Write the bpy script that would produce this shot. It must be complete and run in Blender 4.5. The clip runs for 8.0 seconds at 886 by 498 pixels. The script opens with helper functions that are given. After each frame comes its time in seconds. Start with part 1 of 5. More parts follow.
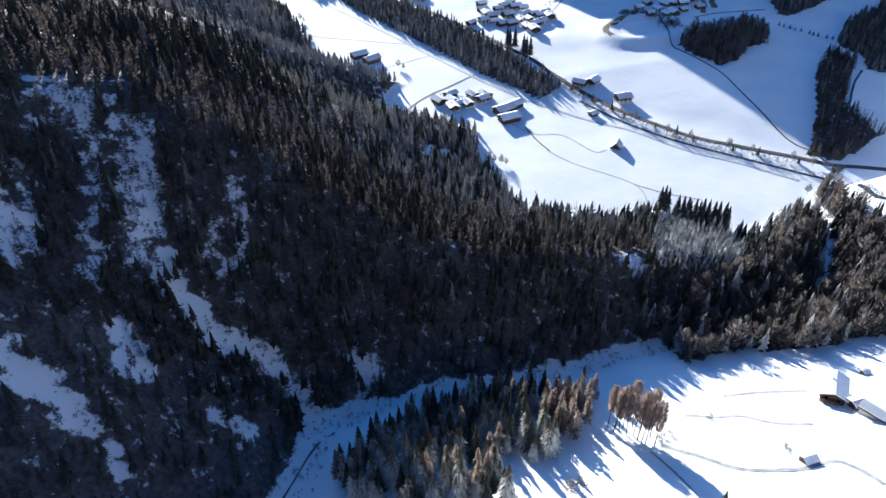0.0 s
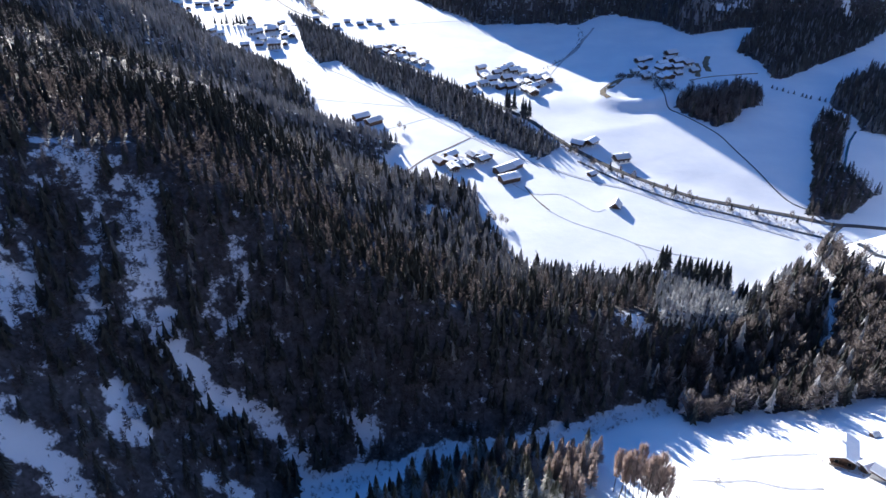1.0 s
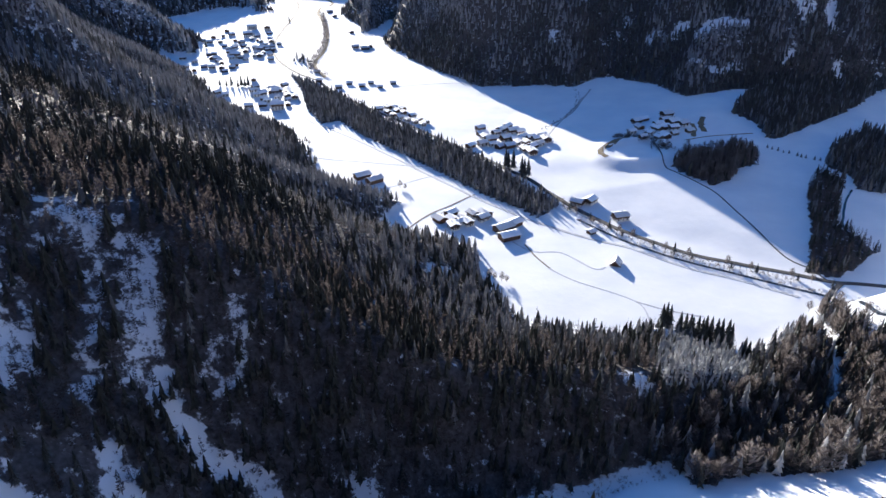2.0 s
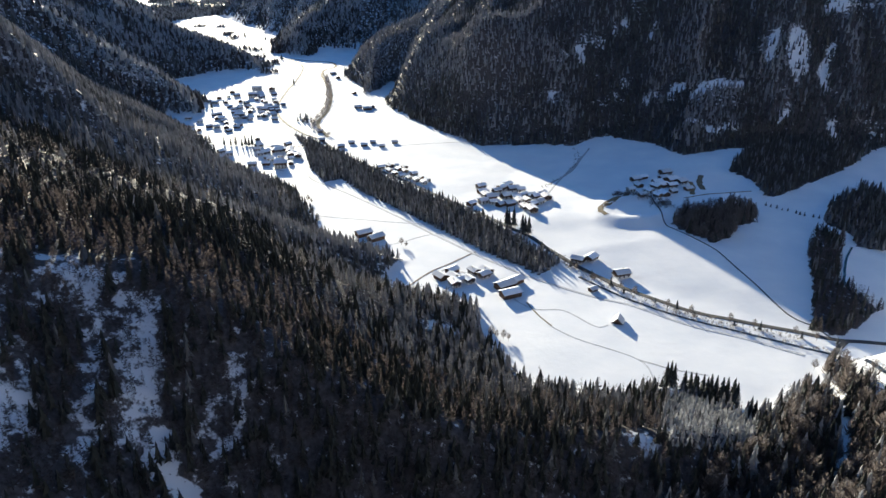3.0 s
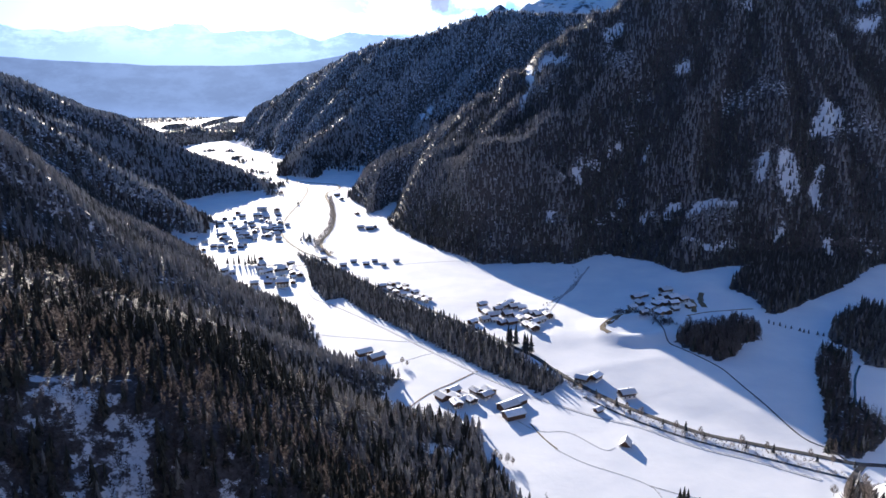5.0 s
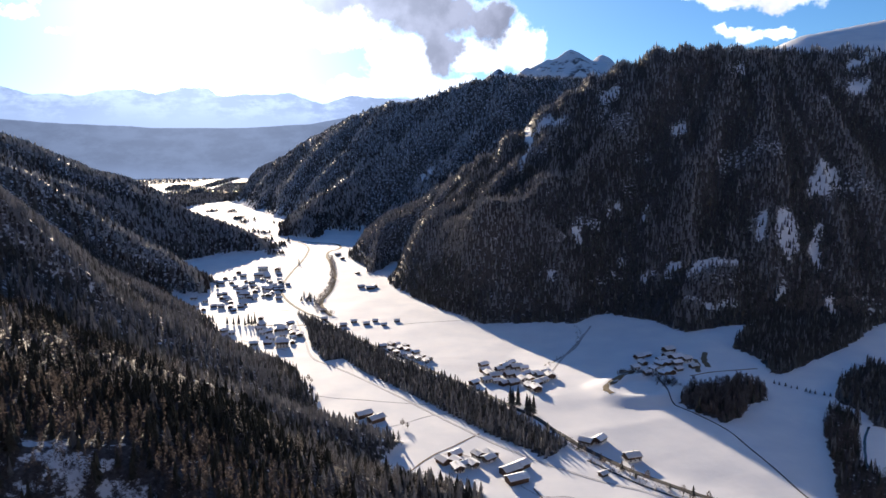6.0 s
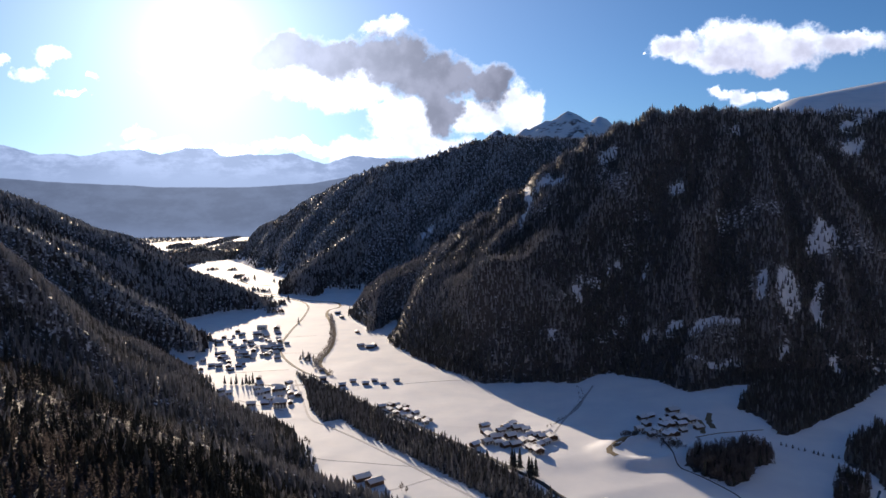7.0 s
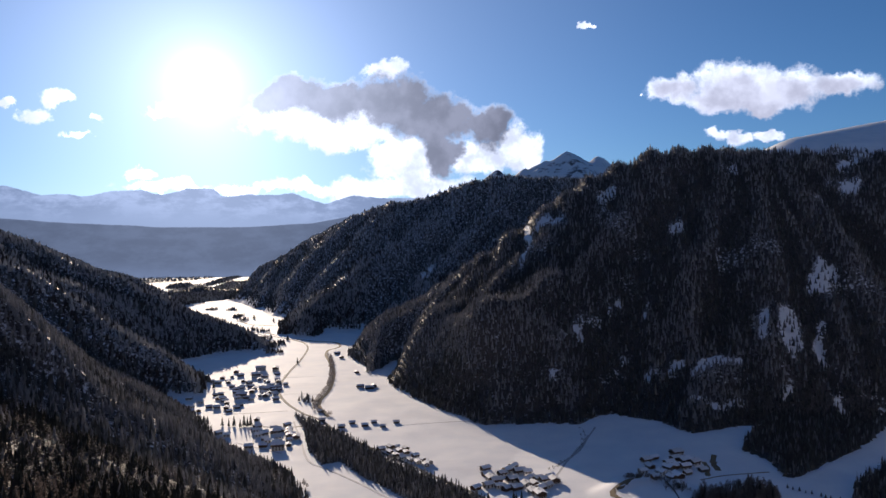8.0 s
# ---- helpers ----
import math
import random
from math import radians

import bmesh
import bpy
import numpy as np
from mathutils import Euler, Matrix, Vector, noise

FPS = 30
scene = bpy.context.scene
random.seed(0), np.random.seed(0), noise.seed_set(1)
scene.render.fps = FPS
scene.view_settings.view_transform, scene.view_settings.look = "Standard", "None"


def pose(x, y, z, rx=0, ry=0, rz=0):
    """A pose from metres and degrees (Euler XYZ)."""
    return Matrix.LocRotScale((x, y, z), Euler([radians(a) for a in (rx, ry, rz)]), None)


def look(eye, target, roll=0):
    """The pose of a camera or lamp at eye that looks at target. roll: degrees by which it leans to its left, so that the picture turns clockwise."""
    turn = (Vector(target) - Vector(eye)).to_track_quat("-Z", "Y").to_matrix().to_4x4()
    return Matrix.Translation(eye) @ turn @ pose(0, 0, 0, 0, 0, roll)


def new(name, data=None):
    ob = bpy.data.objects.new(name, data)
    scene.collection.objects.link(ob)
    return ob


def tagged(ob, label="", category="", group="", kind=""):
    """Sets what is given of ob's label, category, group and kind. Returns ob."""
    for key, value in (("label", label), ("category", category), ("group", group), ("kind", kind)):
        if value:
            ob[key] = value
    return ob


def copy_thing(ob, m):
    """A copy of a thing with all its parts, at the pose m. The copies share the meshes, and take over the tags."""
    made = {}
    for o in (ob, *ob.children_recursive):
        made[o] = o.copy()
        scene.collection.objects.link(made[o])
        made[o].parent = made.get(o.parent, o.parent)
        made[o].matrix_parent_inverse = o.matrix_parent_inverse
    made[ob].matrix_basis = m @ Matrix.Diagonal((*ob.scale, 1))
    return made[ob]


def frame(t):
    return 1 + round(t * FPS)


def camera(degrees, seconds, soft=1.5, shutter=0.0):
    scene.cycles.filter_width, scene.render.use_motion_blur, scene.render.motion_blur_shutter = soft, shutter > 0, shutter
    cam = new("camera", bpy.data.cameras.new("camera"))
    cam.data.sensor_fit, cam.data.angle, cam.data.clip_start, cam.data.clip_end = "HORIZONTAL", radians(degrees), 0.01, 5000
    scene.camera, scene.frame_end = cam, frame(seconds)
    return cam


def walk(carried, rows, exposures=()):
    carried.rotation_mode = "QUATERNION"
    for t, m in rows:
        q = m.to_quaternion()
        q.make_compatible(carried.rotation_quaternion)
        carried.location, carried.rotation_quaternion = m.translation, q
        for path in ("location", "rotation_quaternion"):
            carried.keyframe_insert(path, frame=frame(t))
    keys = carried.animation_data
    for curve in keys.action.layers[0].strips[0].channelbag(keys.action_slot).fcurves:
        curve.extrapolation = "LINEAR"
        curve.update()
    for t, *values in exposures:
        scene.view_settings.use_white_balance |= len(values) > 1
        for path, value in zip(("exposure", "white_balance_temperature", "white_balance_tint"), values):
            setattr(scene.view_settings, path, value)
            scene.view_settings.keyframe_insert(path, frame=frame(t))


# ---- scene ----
cam = camera(64.5, 8.0, soft=1.5)
PATH = [
    (0, (0.119, 4.563, 213.061), (0.074, 6.164, 211.862), -0.4),
    (0.5, (-0.039, 4.844, 213.088), (-0.085, 6.493, 211.958), -0.4),
    (1, (-0.203, 5.099, 213.128), (-0.25, 6.793, 212.067), -0.4),
    (1.5, (-0.372, 5.315, 213.195), (-0.419, 7.052, 212.204), -0.4),
    (3, (-0.894, 5.896, 213.655), (-0.944, 7.74, 212.881), -0.4),
    (3.5, (-1.002, 6.084, 213.739), (-1.053, 7.959, 213.043), -0.5),
    (4, (-1.058, 6.273, 213.822), (-1.11, 8.175, 213.205), -0.5),
    (4.5, (-1.075, 6.453, 213.923), (-1.127, 8.378, 213.386), -0.5),
    (6, (-1.031, 7.124, 214.455), (-1.085, 9.102, 214.164), -0.7),
    (6.5, (-1.002, 7.314, 214.543), (-1.055, 9.303, 214.335), -0.7),
    (7, (-0.959, 7.46, 214.605), (-1.012, 9.455, 214.479), -0.7),
    (7.5, (-0.913, 7.561, 214.655), (-0.966, 9.559, 214.599), -0.8),
    (8, (-0.887, 7.648, 214.691), (-0.939, 9.648, 214.677), -0.8),
]
EXPOSURES = [(0.0, 1.65, 4450, 7), (1.5, 1.7, 4500, 15), (3.0, 1.55, 4950, 4), (4.5, 1.55, 4650, 13), (6.5, 0.92, 5450, 15), (8.0, 0.42, 5300, 17)]
walk(cam, [(t, look(eye, target, roll)) for t, eye, target, roll in PATH], EXPOSURES)

# ---- sky and sun ----
SUN_WAY = Vector((-0.367, 1.0, 0.234)).normalized()
SUN_UP = math.asin(SUN_WAY.z)
SUN_TURN = math.atan2(SUN_WAY.x, SUN_WAY.y)

world = bpy.data.worlds.new("winter_sky")
scene.world = world
world.use_nodes = True
wt = world.node_tree
wt.nodes.clear()


def wmath(op, a, b=None, c=None):
    n = wt.nodes.new("ShaderNodeMath")
    n.operation = op
    for k, v in enumerate((a, b, c)):
        if isinstance(v, bpy.types.NodeSocket):
            wt.links.new(v, n.inputs[k])
        elif v is not None:
            n.inputs[k].default_value = v
    return n.outputs[0]


def wstep(v, lo, hi):
    n = wt.nodes.new("ShaderNodeMapRange")
    n.interpolation_type = "SMOOTHSTEP"
    wt.links.new(v, n.inputs[0])
    n.inputs[1].default_value, n.inputs[2].default_value = lo, hi
    return n.outputs[0]


def wmix(fac, a, b):
    n = wt.nodes.new("ShaderNodeMix")
    n.data_type = "RGBA"
    for k, v in ((0, fac), (6, a), (7, b)):
        if isinstance(v, bpy.types.NodeSocket):
            wt.links.new(v, n.inputs[k])
        else:
            n.inputs[k].default_value = (*v, 1)
    return n.outputs[2]


SKY_STRENGTH = 0.05
sky = wt.nodes.new("ShaderNodeTexSky")
sky.sky_type = "NISHITA"
sky.sun_disc = False
sky.sun_elevation = SUN_UP
sky.sun_rotation = SUN_TURN
sky.altitude = 1400
sky.air_density, sky.dust_density, sky.ozone_density = 1.0, 0.2, 3.5
way = wt.nodes.new("ShaderNodeTexCoord").outputs["Generated"]
part_of = wt.nodes.new("ShaderNodeSeparateXYZ")
wt.links.new(way, part_of.inputs[0])
ahead = wmath("MAXIMUM", part_of.outputs[1], 0.05)
across, up = wmath("DIVIDE", part_of.outputs[0], ahead), wmath("DIVIDE", part_of.outputs[2], ahead)


def wnoise(scale, detail, rough):
    n = wt.nodes.new("ShaderNodeTexNoise")
    n.inputs["Scale"].default_value, n.inputs["Detail"].default_value, n.inputs["Roughness"].default_value = scale, detail, rough
    wt.links.new(way, n.inputs["Vector"])
    return n.outputs["Fac"]


# clouds: place across and up, half width, half height
DARK_CLOUD = [(-0.2517, 0.2173, 0.0501, 0.024), (-0.1791, 0.2079, 0.0644, 0.0287), (-0.0986, 0.2063, 0.0642, 0.0334), (-0.0349, 0.1772, 0.064, 0.0366),
          (-0.0235, 0.1292, 0.0272, 0.0351), (0.041, 0.1679, 0.0335, 0.0302)]
WHITE_CLOUD = [(-0.098, 0.2461, 0.0321, 0.0127), (-0.1957, 0.1882, 0.1208, 0.0319), (-0.1558, 0.1595, 0.0885, 0.0224), (-0.0758, 0.1221, 0.0562, 0.032),
          (-0.1248, 0.0828, 0.0725, 0.0209), (-0.0523, 0.0856, 0.0642, 0.0208), (0.0285, 0.1243, 0.0479, 0.0271), (0.0805, 0.1353, 0.0303, 0.0358),
          (0.1043, 0.1269, 0.0239, 0.0318), (-0.4583, 0.1027, 0.0279, 0.0065), (-0.4177, 0.0875, 0.0736, 0.0073), (-0.222, 0.0836, 0.0608, 0.0105),
          (-0.3115, 0.0802, 0.0976, 0.0065), (0.3773, 0.1475, 0.0345, 0.0095), (0.4321, 0.1512, 0.0266, 0.0071), (-0.5786, 0.2156, 0.028, 0.0105),
          (-0.6055, 0.1959, 0.028, 0.0113), (-0.5552, 0.1699, 0.0181, 0.004), (-0.6514, 0.2089, 0.0149, 0.0081), (-0.5257, 0.1944, 0.0099, 0.0048),
          (-0.4272, 0.195, 0.0229, 0.0113), (0.1853, 0.3112, 0.0071, 0.0039), (0.2501, 0.2075, 0.0039, 0.0039)]
GREY_CLOUD = [(0.3029, 0.2128, 0.044, 0.0205), (0.3853, 0.2143, 0.0625, 0.033), (0.4595, 0.2128, 0.0623, 0.0298), (0.5334, 0.216, 0.0512, 0.0188),
          (0.4087, 0.1981, 0.0936, 0.0189)]
spot_ = wt.nodes.new("ShaderNodeCombineXYZ")
wt.links.new(across, spot_.inputs[0])
wt.links.new(up, spot_.inputs[1])


def wvector(op, a, b):
    n = wt.nodes.new("ShaderNodeVectorMath")
    n.operation = op
    wt.links.new(a, n.inputs[0])
    if isinstance(b, bpy.types.NodeSocket):
        wt.links.new(b, n.inputs[1])
    else:
        n.inputs[1].default_value = b
    return n


# the clouds' outlines billow: the place is pushed about by noise at two sizes
def wpush(scale, detail, amount, seed):
    n = wt.nodes.new("ShaderNodeTexNoise")
    n.inputs["Scale"].default_value, n.inputs["Detail"].default_value, n.inputs["Roughness"].default_value = scale, detail, 0.62
    moved = wvector("ADD", spot_.outputs[0], (seed, seed * 0.7, seed * 0.3))
    wt.links.new(moved.outputs[0], n.inputs["Vector"])
    centred = wvector("SUBTRACT", n.outputs["Color"], (0.5, 0.5, 0.5))
    return wvector("MULTIPLY", centred.outputs[0], (amount, amount * 0.75, 0.0)).outputs[0]


pushed = wvector("ADD", wvector("ADD", spot_.outputs[0], wpush(14, 7, 0.085, 1.7)).outputs[0], wpush(60, 4, 0.014, 5.1)).outputs[0]


def wcloud(spots):
    """How deep inside a bank of cloud the place lies; 0 at its edge, 1 in the middle."""
    field = None
    for cx, cy, cw, ch in spots:
        off = wvector("MULTIPLY", wvector("SUBTRACT", pushed, (cx, cy, 0.0)).outputs[0], (1 / cw, 1 / ch, 0.0))
        size = wt.nodes.new("ShaderNodeVectorMath")
        size.operation = "LENGTH"
        wt.links.new(off.outputs[0], size.inputs[0])
        inner = wmath("SUBTRACT", 1.0, size.outputs["Value"])
        field = inner if field is None else wmath("SMOOTH_MAX", field, inner, 0.12)
    return field


dark_bank, white_bank, grey_bank = wcloud(DARK_CLOUD), wcloud(WHITE_CLOUD), wcloud(GREY_CLOUD)
wisps = wmath("MULTIPLY", wmath("SUBTRACT", wnoise(46, 7, 0.65), 0.5), 1.1)
body = wmath("ADD", wmath("MAXIMUM", dark_bank, wmath("MAXIMUM", white_bank, grey_bank)), wisps)
cover = wmath("MULTIPLY", wstep(body, -0.16, 0.30), wstep(part_of.outputs[1], 0.1, 0.3))
folds = wstep(wnoise(26, 6, 0.55), 0.34, 0.66)
gloom = wstep(wmath("MULTIPLY_ADD", wisps, 0.5, dark_bank), -0.2, 0.24)
under = wstep(wmath("MULTIPLY_ADD", wisps, 0.3, wmath("MULTIPLY_ADD", wmath("SUBTRACT", 0.222, up), 9.0, grey_bank)), 0.05, 0.75)
cloud_tone = wmix(folds, (0.50, 0.49, 0.49), (0.98, 0.96, 0.93))
cloud_tone = wmix(wmath("MULTIPLY", under, 0.85), cloud_tone, wmix(folds, (0.40, 0.37, 0.38), (0.58, 0.54, 0.53)))
cloud_tone = wmix(gloom, cloud_tone, wmix(folds, (0.075, 0.073, 0.088), (0.16, 0.153, 0.17)))


def skyline(points, low, high, grain, seed):
    """1 below a distant chain's outline, given as (across, up) points."""
    along_ = wt.nodes.new("ShaderNodeMapRange")
    along_.inputs[1].default_value, along_.inputs[2].default_value = -1.0, 0.4
    wt.links.new(across, along_.inputs[0])
    curve = wt.nodes.new("ShaderNodeValToRGB")
    e = curve.color_ramp.elements
    for q, (px, pz) in enumerate(points):
        if q < 2:
            el = e[q]
            el.position = (px + 1.0) / 1.4
        else:
            el = e.new((px + 1.0) / 1.4)
        g = (pz - low) / (high - low)
        el.color = (g, g, g, 1)
    wt.links.new(along_.outputs[0], curve.inputs[0])
    spot = wt.nodes.new("ShaderNodeCombineXYZ")
    wt.links.new(across, spot.inputs[0])
    spot.inputs[1].default_value = seed
    n = wt.nodes.new("ShaderNodeTexNoise")
    n.inputs["Scale"].default_value, n.inputs["Detail"].default_value, n.inputs["Roughness"].default_value = 22.0, 6.0, 0.6
    wt.links.new(spot.outputs[0], n.inputs["Vector"])
    top = wmath("MULTIPLY_ADD", curve.outputs[0], high - low, low)
    top = wmath("ADD", top, wmath("MULTIPLY", wmath("SUBTRACT", n.outputs["Fac"], 0.5), grain))
    return wstep(wmath("SUBTRACT", top, up), -0.0006, 0.0010), wmath("SUBTRACT", top, up)


FAR_RANGE = [(-0.84, 0.099), (-0.665, 0.094), (-0.607, 0.081), (-0.541, 0.076), (-0.5, 0.0835), (-0.459, 0.084), (-0.426, 0.076), (-0.393, 0.0855), (-0.352, 0.084),
             (-0.344, 0.0755), (-0.312, 0.0735), (-0.242, 0.075), (-0.19, 0.0614), (-0.153, 0.070), (-0.093, 0.067), (0.3, 0.058)]
FAR_RIDGE = [(-0.89, 0.0545), (-0.677, 0.0475), (-0.593, 0.040), (-0.426, 0.030), (-0.301, 0.0285), (-0.21, 0.033), (-0.144, 0.044), (0.0, 0.05), (0.3, 0.057)]
range_in, range_deep = skyline(FAR_RANGE, 0.05, 0.11, 0.016, 3.0)
ridge_in, ridge_deep = skyline(FAR_RIDGE, 0.02, 0.07, 0.005, 8.0)
slopes = wt.nodes.new("ShaderNodeVectorMath")
slopes.operation = "MULTIPLY"
wt.links.new(way, slopes.inputs[0])
slopes.inputs[1].default_value = (1.0, 0.4, 2.2)
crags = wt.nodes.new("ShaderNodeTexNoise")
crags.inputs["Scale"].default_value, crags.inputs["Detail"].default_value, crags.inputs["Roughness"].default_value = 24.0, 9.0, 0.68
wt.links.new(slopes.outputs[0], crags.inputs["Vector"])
# haze is painted into the far chain: blue-grey tones, paler towards the foot
hazy_snow = wmix(wstep(crags.outputs["Fac"], 0.40, 0.62), (0.105, 0.14, 0.205), (0.235, 0.275, 0.355))
hazy_snow = wmix(wstep(range_deep, 0.0, 0.05), hazy_snow, (0.145, 0.185, 0.255))
hazy_wood = wmix(wstep(crags.outputs["Fac"], 0.38, 0.66), (0.050, 0.064, 0.094), (0.072, 0.090, 0.126))
hazy_wood = wmix(wstep(ridge_deep, 0.045, 0.085), hazy_wood, (0.105, 0.13, 0.18))

near_sun = wt.nodes.new("ShaderNodeVectorMath")
near_sun.operation = "DOT_PRODUCT"
wt.links.new(way, near_sun.inputs[0])
near_sun.inputs[1].default_value = SUN_WAY
beam = wmath("MAXIMUM", near_sun.outputs["Value"], 0.0)
aureole = wmath("MULTIPLY", wmath("POWER", beam, 6000.0), 7.0)
for sharp, share in ((1500.0, 0.42), (350.0, 0.2), (60.0, 0.32), (9.0, 0.18)):
    aureole = wmath("MULTIPLY_ADD", wmath("POWER", beam, sharp), share, aureole)
# the glow lies mostly behind the far chain and its wooded foreridge
aureole = wmath("MULTIPLY", aureole, wmath("SUBTRACT", 1.0, wmath("MAXIMUM", wmath("MULTIPLY", range_in, 0.4), wmath("MULTIPLY", ridge_in, 0.72))))
glow = wt.nodes.new("ShaderNodeCombineColor")
for k in range(3):
    wt.links.new(aureole, glow.inputs[k])
plain = wt.nodes.new("ShaderNodeMix")
plain.data_type = "RGBA"
plain.blend_type = "MULTIPLY"
plain.inputs[0].default_value = 1.0
plain.inputs[7].default_value = (0.92 * SKY_STRENGTH, 1.02 * SKY_STRENGTH, 1.02 * SKY_STRENGTH, 1)
wt.links.new(sky.outputs[0], plain.inputs[6])
shown = wmix(cover, plain.outputs[2], cloud_tone)
shown = wmix(ridge_in, wmix(range_in, shown, hazy_snow), hazy_wood)
lit = wt.nodes.new("ShaderNodeMix")
lit.data_type = "RGBA"
lit.blend_type = "ADD"
lit.inputs[0].default_value = 1.0
wt.links.new(shown, lit.inputs[6])
wt.links.new(glow.outputs[0], lit.inputs[7])
back = wt.nodes.new("ShaderNodeBackground")
wout = wt.nodes.new("ShaderNodeOutputWorld")
wt.links.new(lit.outputs[2], back.inputs[0])
back.inputs[1].default_value = 1.0
wt.links.new(back.outputs[0], wout.inputs[0])

sun = new("sun", bpy.data.lights.new("sun", "SUN"))
sun.data.energy = 5.0
sun.data.angle = radians(0.53)
sun.data.color = (1.0, 0.745, 0.44)
sun.matrix_world = look((0, 0, 900), Vector((0, 0, 900)) - SUN_WAY)


# ---- materials ----
def material(name, rough=0.8, metal=0.0):
    m = bpy.data.materials.new(name)
    m.use_nodes = True
    b = m.node_tree.nodes["Principled BSDF"]
    b.inputs["Roughness"].default_value = rough
    b.inputs["Metallic"].default_value = metal
    return m, m.node_tree, b


def node(tree, kind, **given):
    n = tree.nodes.new(kind)
    for k, v in given.items():
        n.inputs[k].default_value = v
    return n


def noise_of(tree, scale, detail=4.0, rough=0.55, space="Object"):
    co = tree.nodes.new("ShaderNodeTexCoord")
    n = node(tree, "ShaderNodeTexNoise", Scale=scale, Detail=detail, Roughness=rough)
    tree.links.new(co.outputs[space], n.inputs["Vector"])
    return n.outputs["Fac"]


def ramp(tree, fac, stops):
    r = tree.nodes.new("ShaderNodeValToRGB")
    while len(r.color_ramp.elements) < len(stops):
        r.color_ramp.elements.new(0.5)
    for e, (p, c) in zip(r.color_ramp.elements, stops):
        e.position, e.color = p, (c if len(c) == 4 else (*c, 1))
    tree.links.new(fac, r.inputs[0])
    return r.outputs[0]


def mix(tree, fac, a, b):
    m = tree.nodes.new("ShaderNodeMix")
    m.data_type = "RGBA"
    for k, v in ((0, fac), (6, a), (7, b)):
        if isinstance(v, bpy.types.NodeSocket):
            tree.links.new(v, m.inputs[k])
        else:
            m.inputs[k].default_value = v if k == 0 or len(v) == 4 else (*v, 1)
    return m.outputs[2]


def bump(tree, bsdf, fac, strength, distance):
    b = node(tree, "ShaderNodeBump", Strength=strength, Distance=distance)
    tree.links.new(fac, b.inputs["Height"])
    tree.links.new(b.outputs[0], bsdf.inputs["Normal"])


def mottled(name, a, b, scale, rough=0.8, relief=0.0, metal=0.0, spread=(0.35, 0.65)):
    """A plain surface in two tones, with fine relief and a little difference from piece to piece."""
    m, t, p = material(name, rough, metal)
    f = noise_of(t, scale)
    c = ramp(t, f, [(spread[0], a), (spread[1], b)])
    info = t.nodes.new("ShaderNodeObjectInfo")
    h = node(t, "ShaderNodeHueSaturation")
    v = node(t, "ShaderNodeMapRange")
    v.inputs[3].default_value, v.inputs[4].default_value = 0.8, 1.2
    t.links.new(info.outputs["Random"], v.inputs[0])
    t.links.new(v.outputs[0], h.inputs["Value"])
    t.links.new(c, h.inputs["Color"])
    t.links.new(h.outputs[0], p.inputs["Base Color"])
    if relief:
        bump(t, p, noise_of(t, scale * 4), 0.6, relief)
    return m


def snow_ground():
    m, t, p = material("snow_ground", 0.75)
    wood = t.nodes.new("ShaderNodeAttribute")
    wood.attribute_name = "wood"
    snow = ramp(t, noise_of(t, 0.03, 6), [(0.3, (0.74, 0.76, 0.80)), (0.7, (0.86, 0.86, 0.87))])
    # forest floor colour: needle litter, darkened to carry the trees' shade over snow
    shaded_litter = ramp(t, noise_of(t, 0.6, 5), [(0.3, (0.04, 0.036, 0.036)), (0.7, (0.13, 0.12, 0.118))])
    rough_edge = t.nodes.new("ShaderNodeMath")
    rough_edge.operation = "MULTIPLY_ADD"
    t.links.new(noise_of(t, 0.22, 9, 0.72), rough_edge.inputs[0])
    rough_edge.inputs[1].default_value = 1.7
    t.links.new(wood.outputs["Fac"], rough_edge.inputs[2])
    fac = t.nodes.new("ShaderNodeMapRange")
    fac.inputs[1].default_value, fac.inputs[2].default_value = 1.38, 1.52
    t.links.new(rough_edge.outputs[0], fac.inputs[0])
    t.links.new(mix(t, fac.outputs[0], snow, shaded_litter), p.inputs["Base Color"])
    bump(t, p, noise_of(t, 0.12, 8, 0.55), 0.4, 0.5)
    p.inputs["Specular IOR Level"].default_value = 0.15
    return m


def needles(name, dark, light, frost, amount, grain=0.35):
    """Foliage: two greens or browns tree by tree, with frost or snow on what looks up."""
    m, t, p = material(name, 0.7)
    geo = t.nodes.new("ShaderNodeNewGeometry")
    c = ramp(t, geo.outputs["Random Per Island"], [(0.0, dark), (1.0, light)])
    sep = t.nodes.new("ShaderNodeSeparateXYZ")
    t.links.new(geo.outputs["Normal"], sep.inputs[0])
    add = t.nodes.new("ShaderNodeMath")
    add.operation = "MULTIPLY"
    t.links.new(sep.outputs["Z"], add.inputs[0])
    t.links.new(noise_of(t, grain, 6, 0.7), add.inputs[1])
    f = ramp(t, add.outputs[0], [(0.28 - (0.26 if grain < 1 else 0.13) * amount, (0, 0, 0)), (0.52 - (0.26 if grain < 1 else 0.24) * amount, (amount, amount, amount))])
    tone = mix(t, f, c, frost)
    t.links.new(tone, p.inputs["Base Color"])
    thin = t.nodes.new("ShaderNodeBsdfTranslucent")
    t.links.new(tone, thin.inputs["Color"])
    both = t.nodes.new("ShaderNodeMixShader")
    both.inputs[0].default_value = 0.48
    t.links.new(p.outputs[0], both.inputs[1])
    t.links.new(thin.outputs[0], both.inputs[2])
    t.links.new(both.outputs[0], t.nodes["Material Output"].inputs["Surface"])
    return m


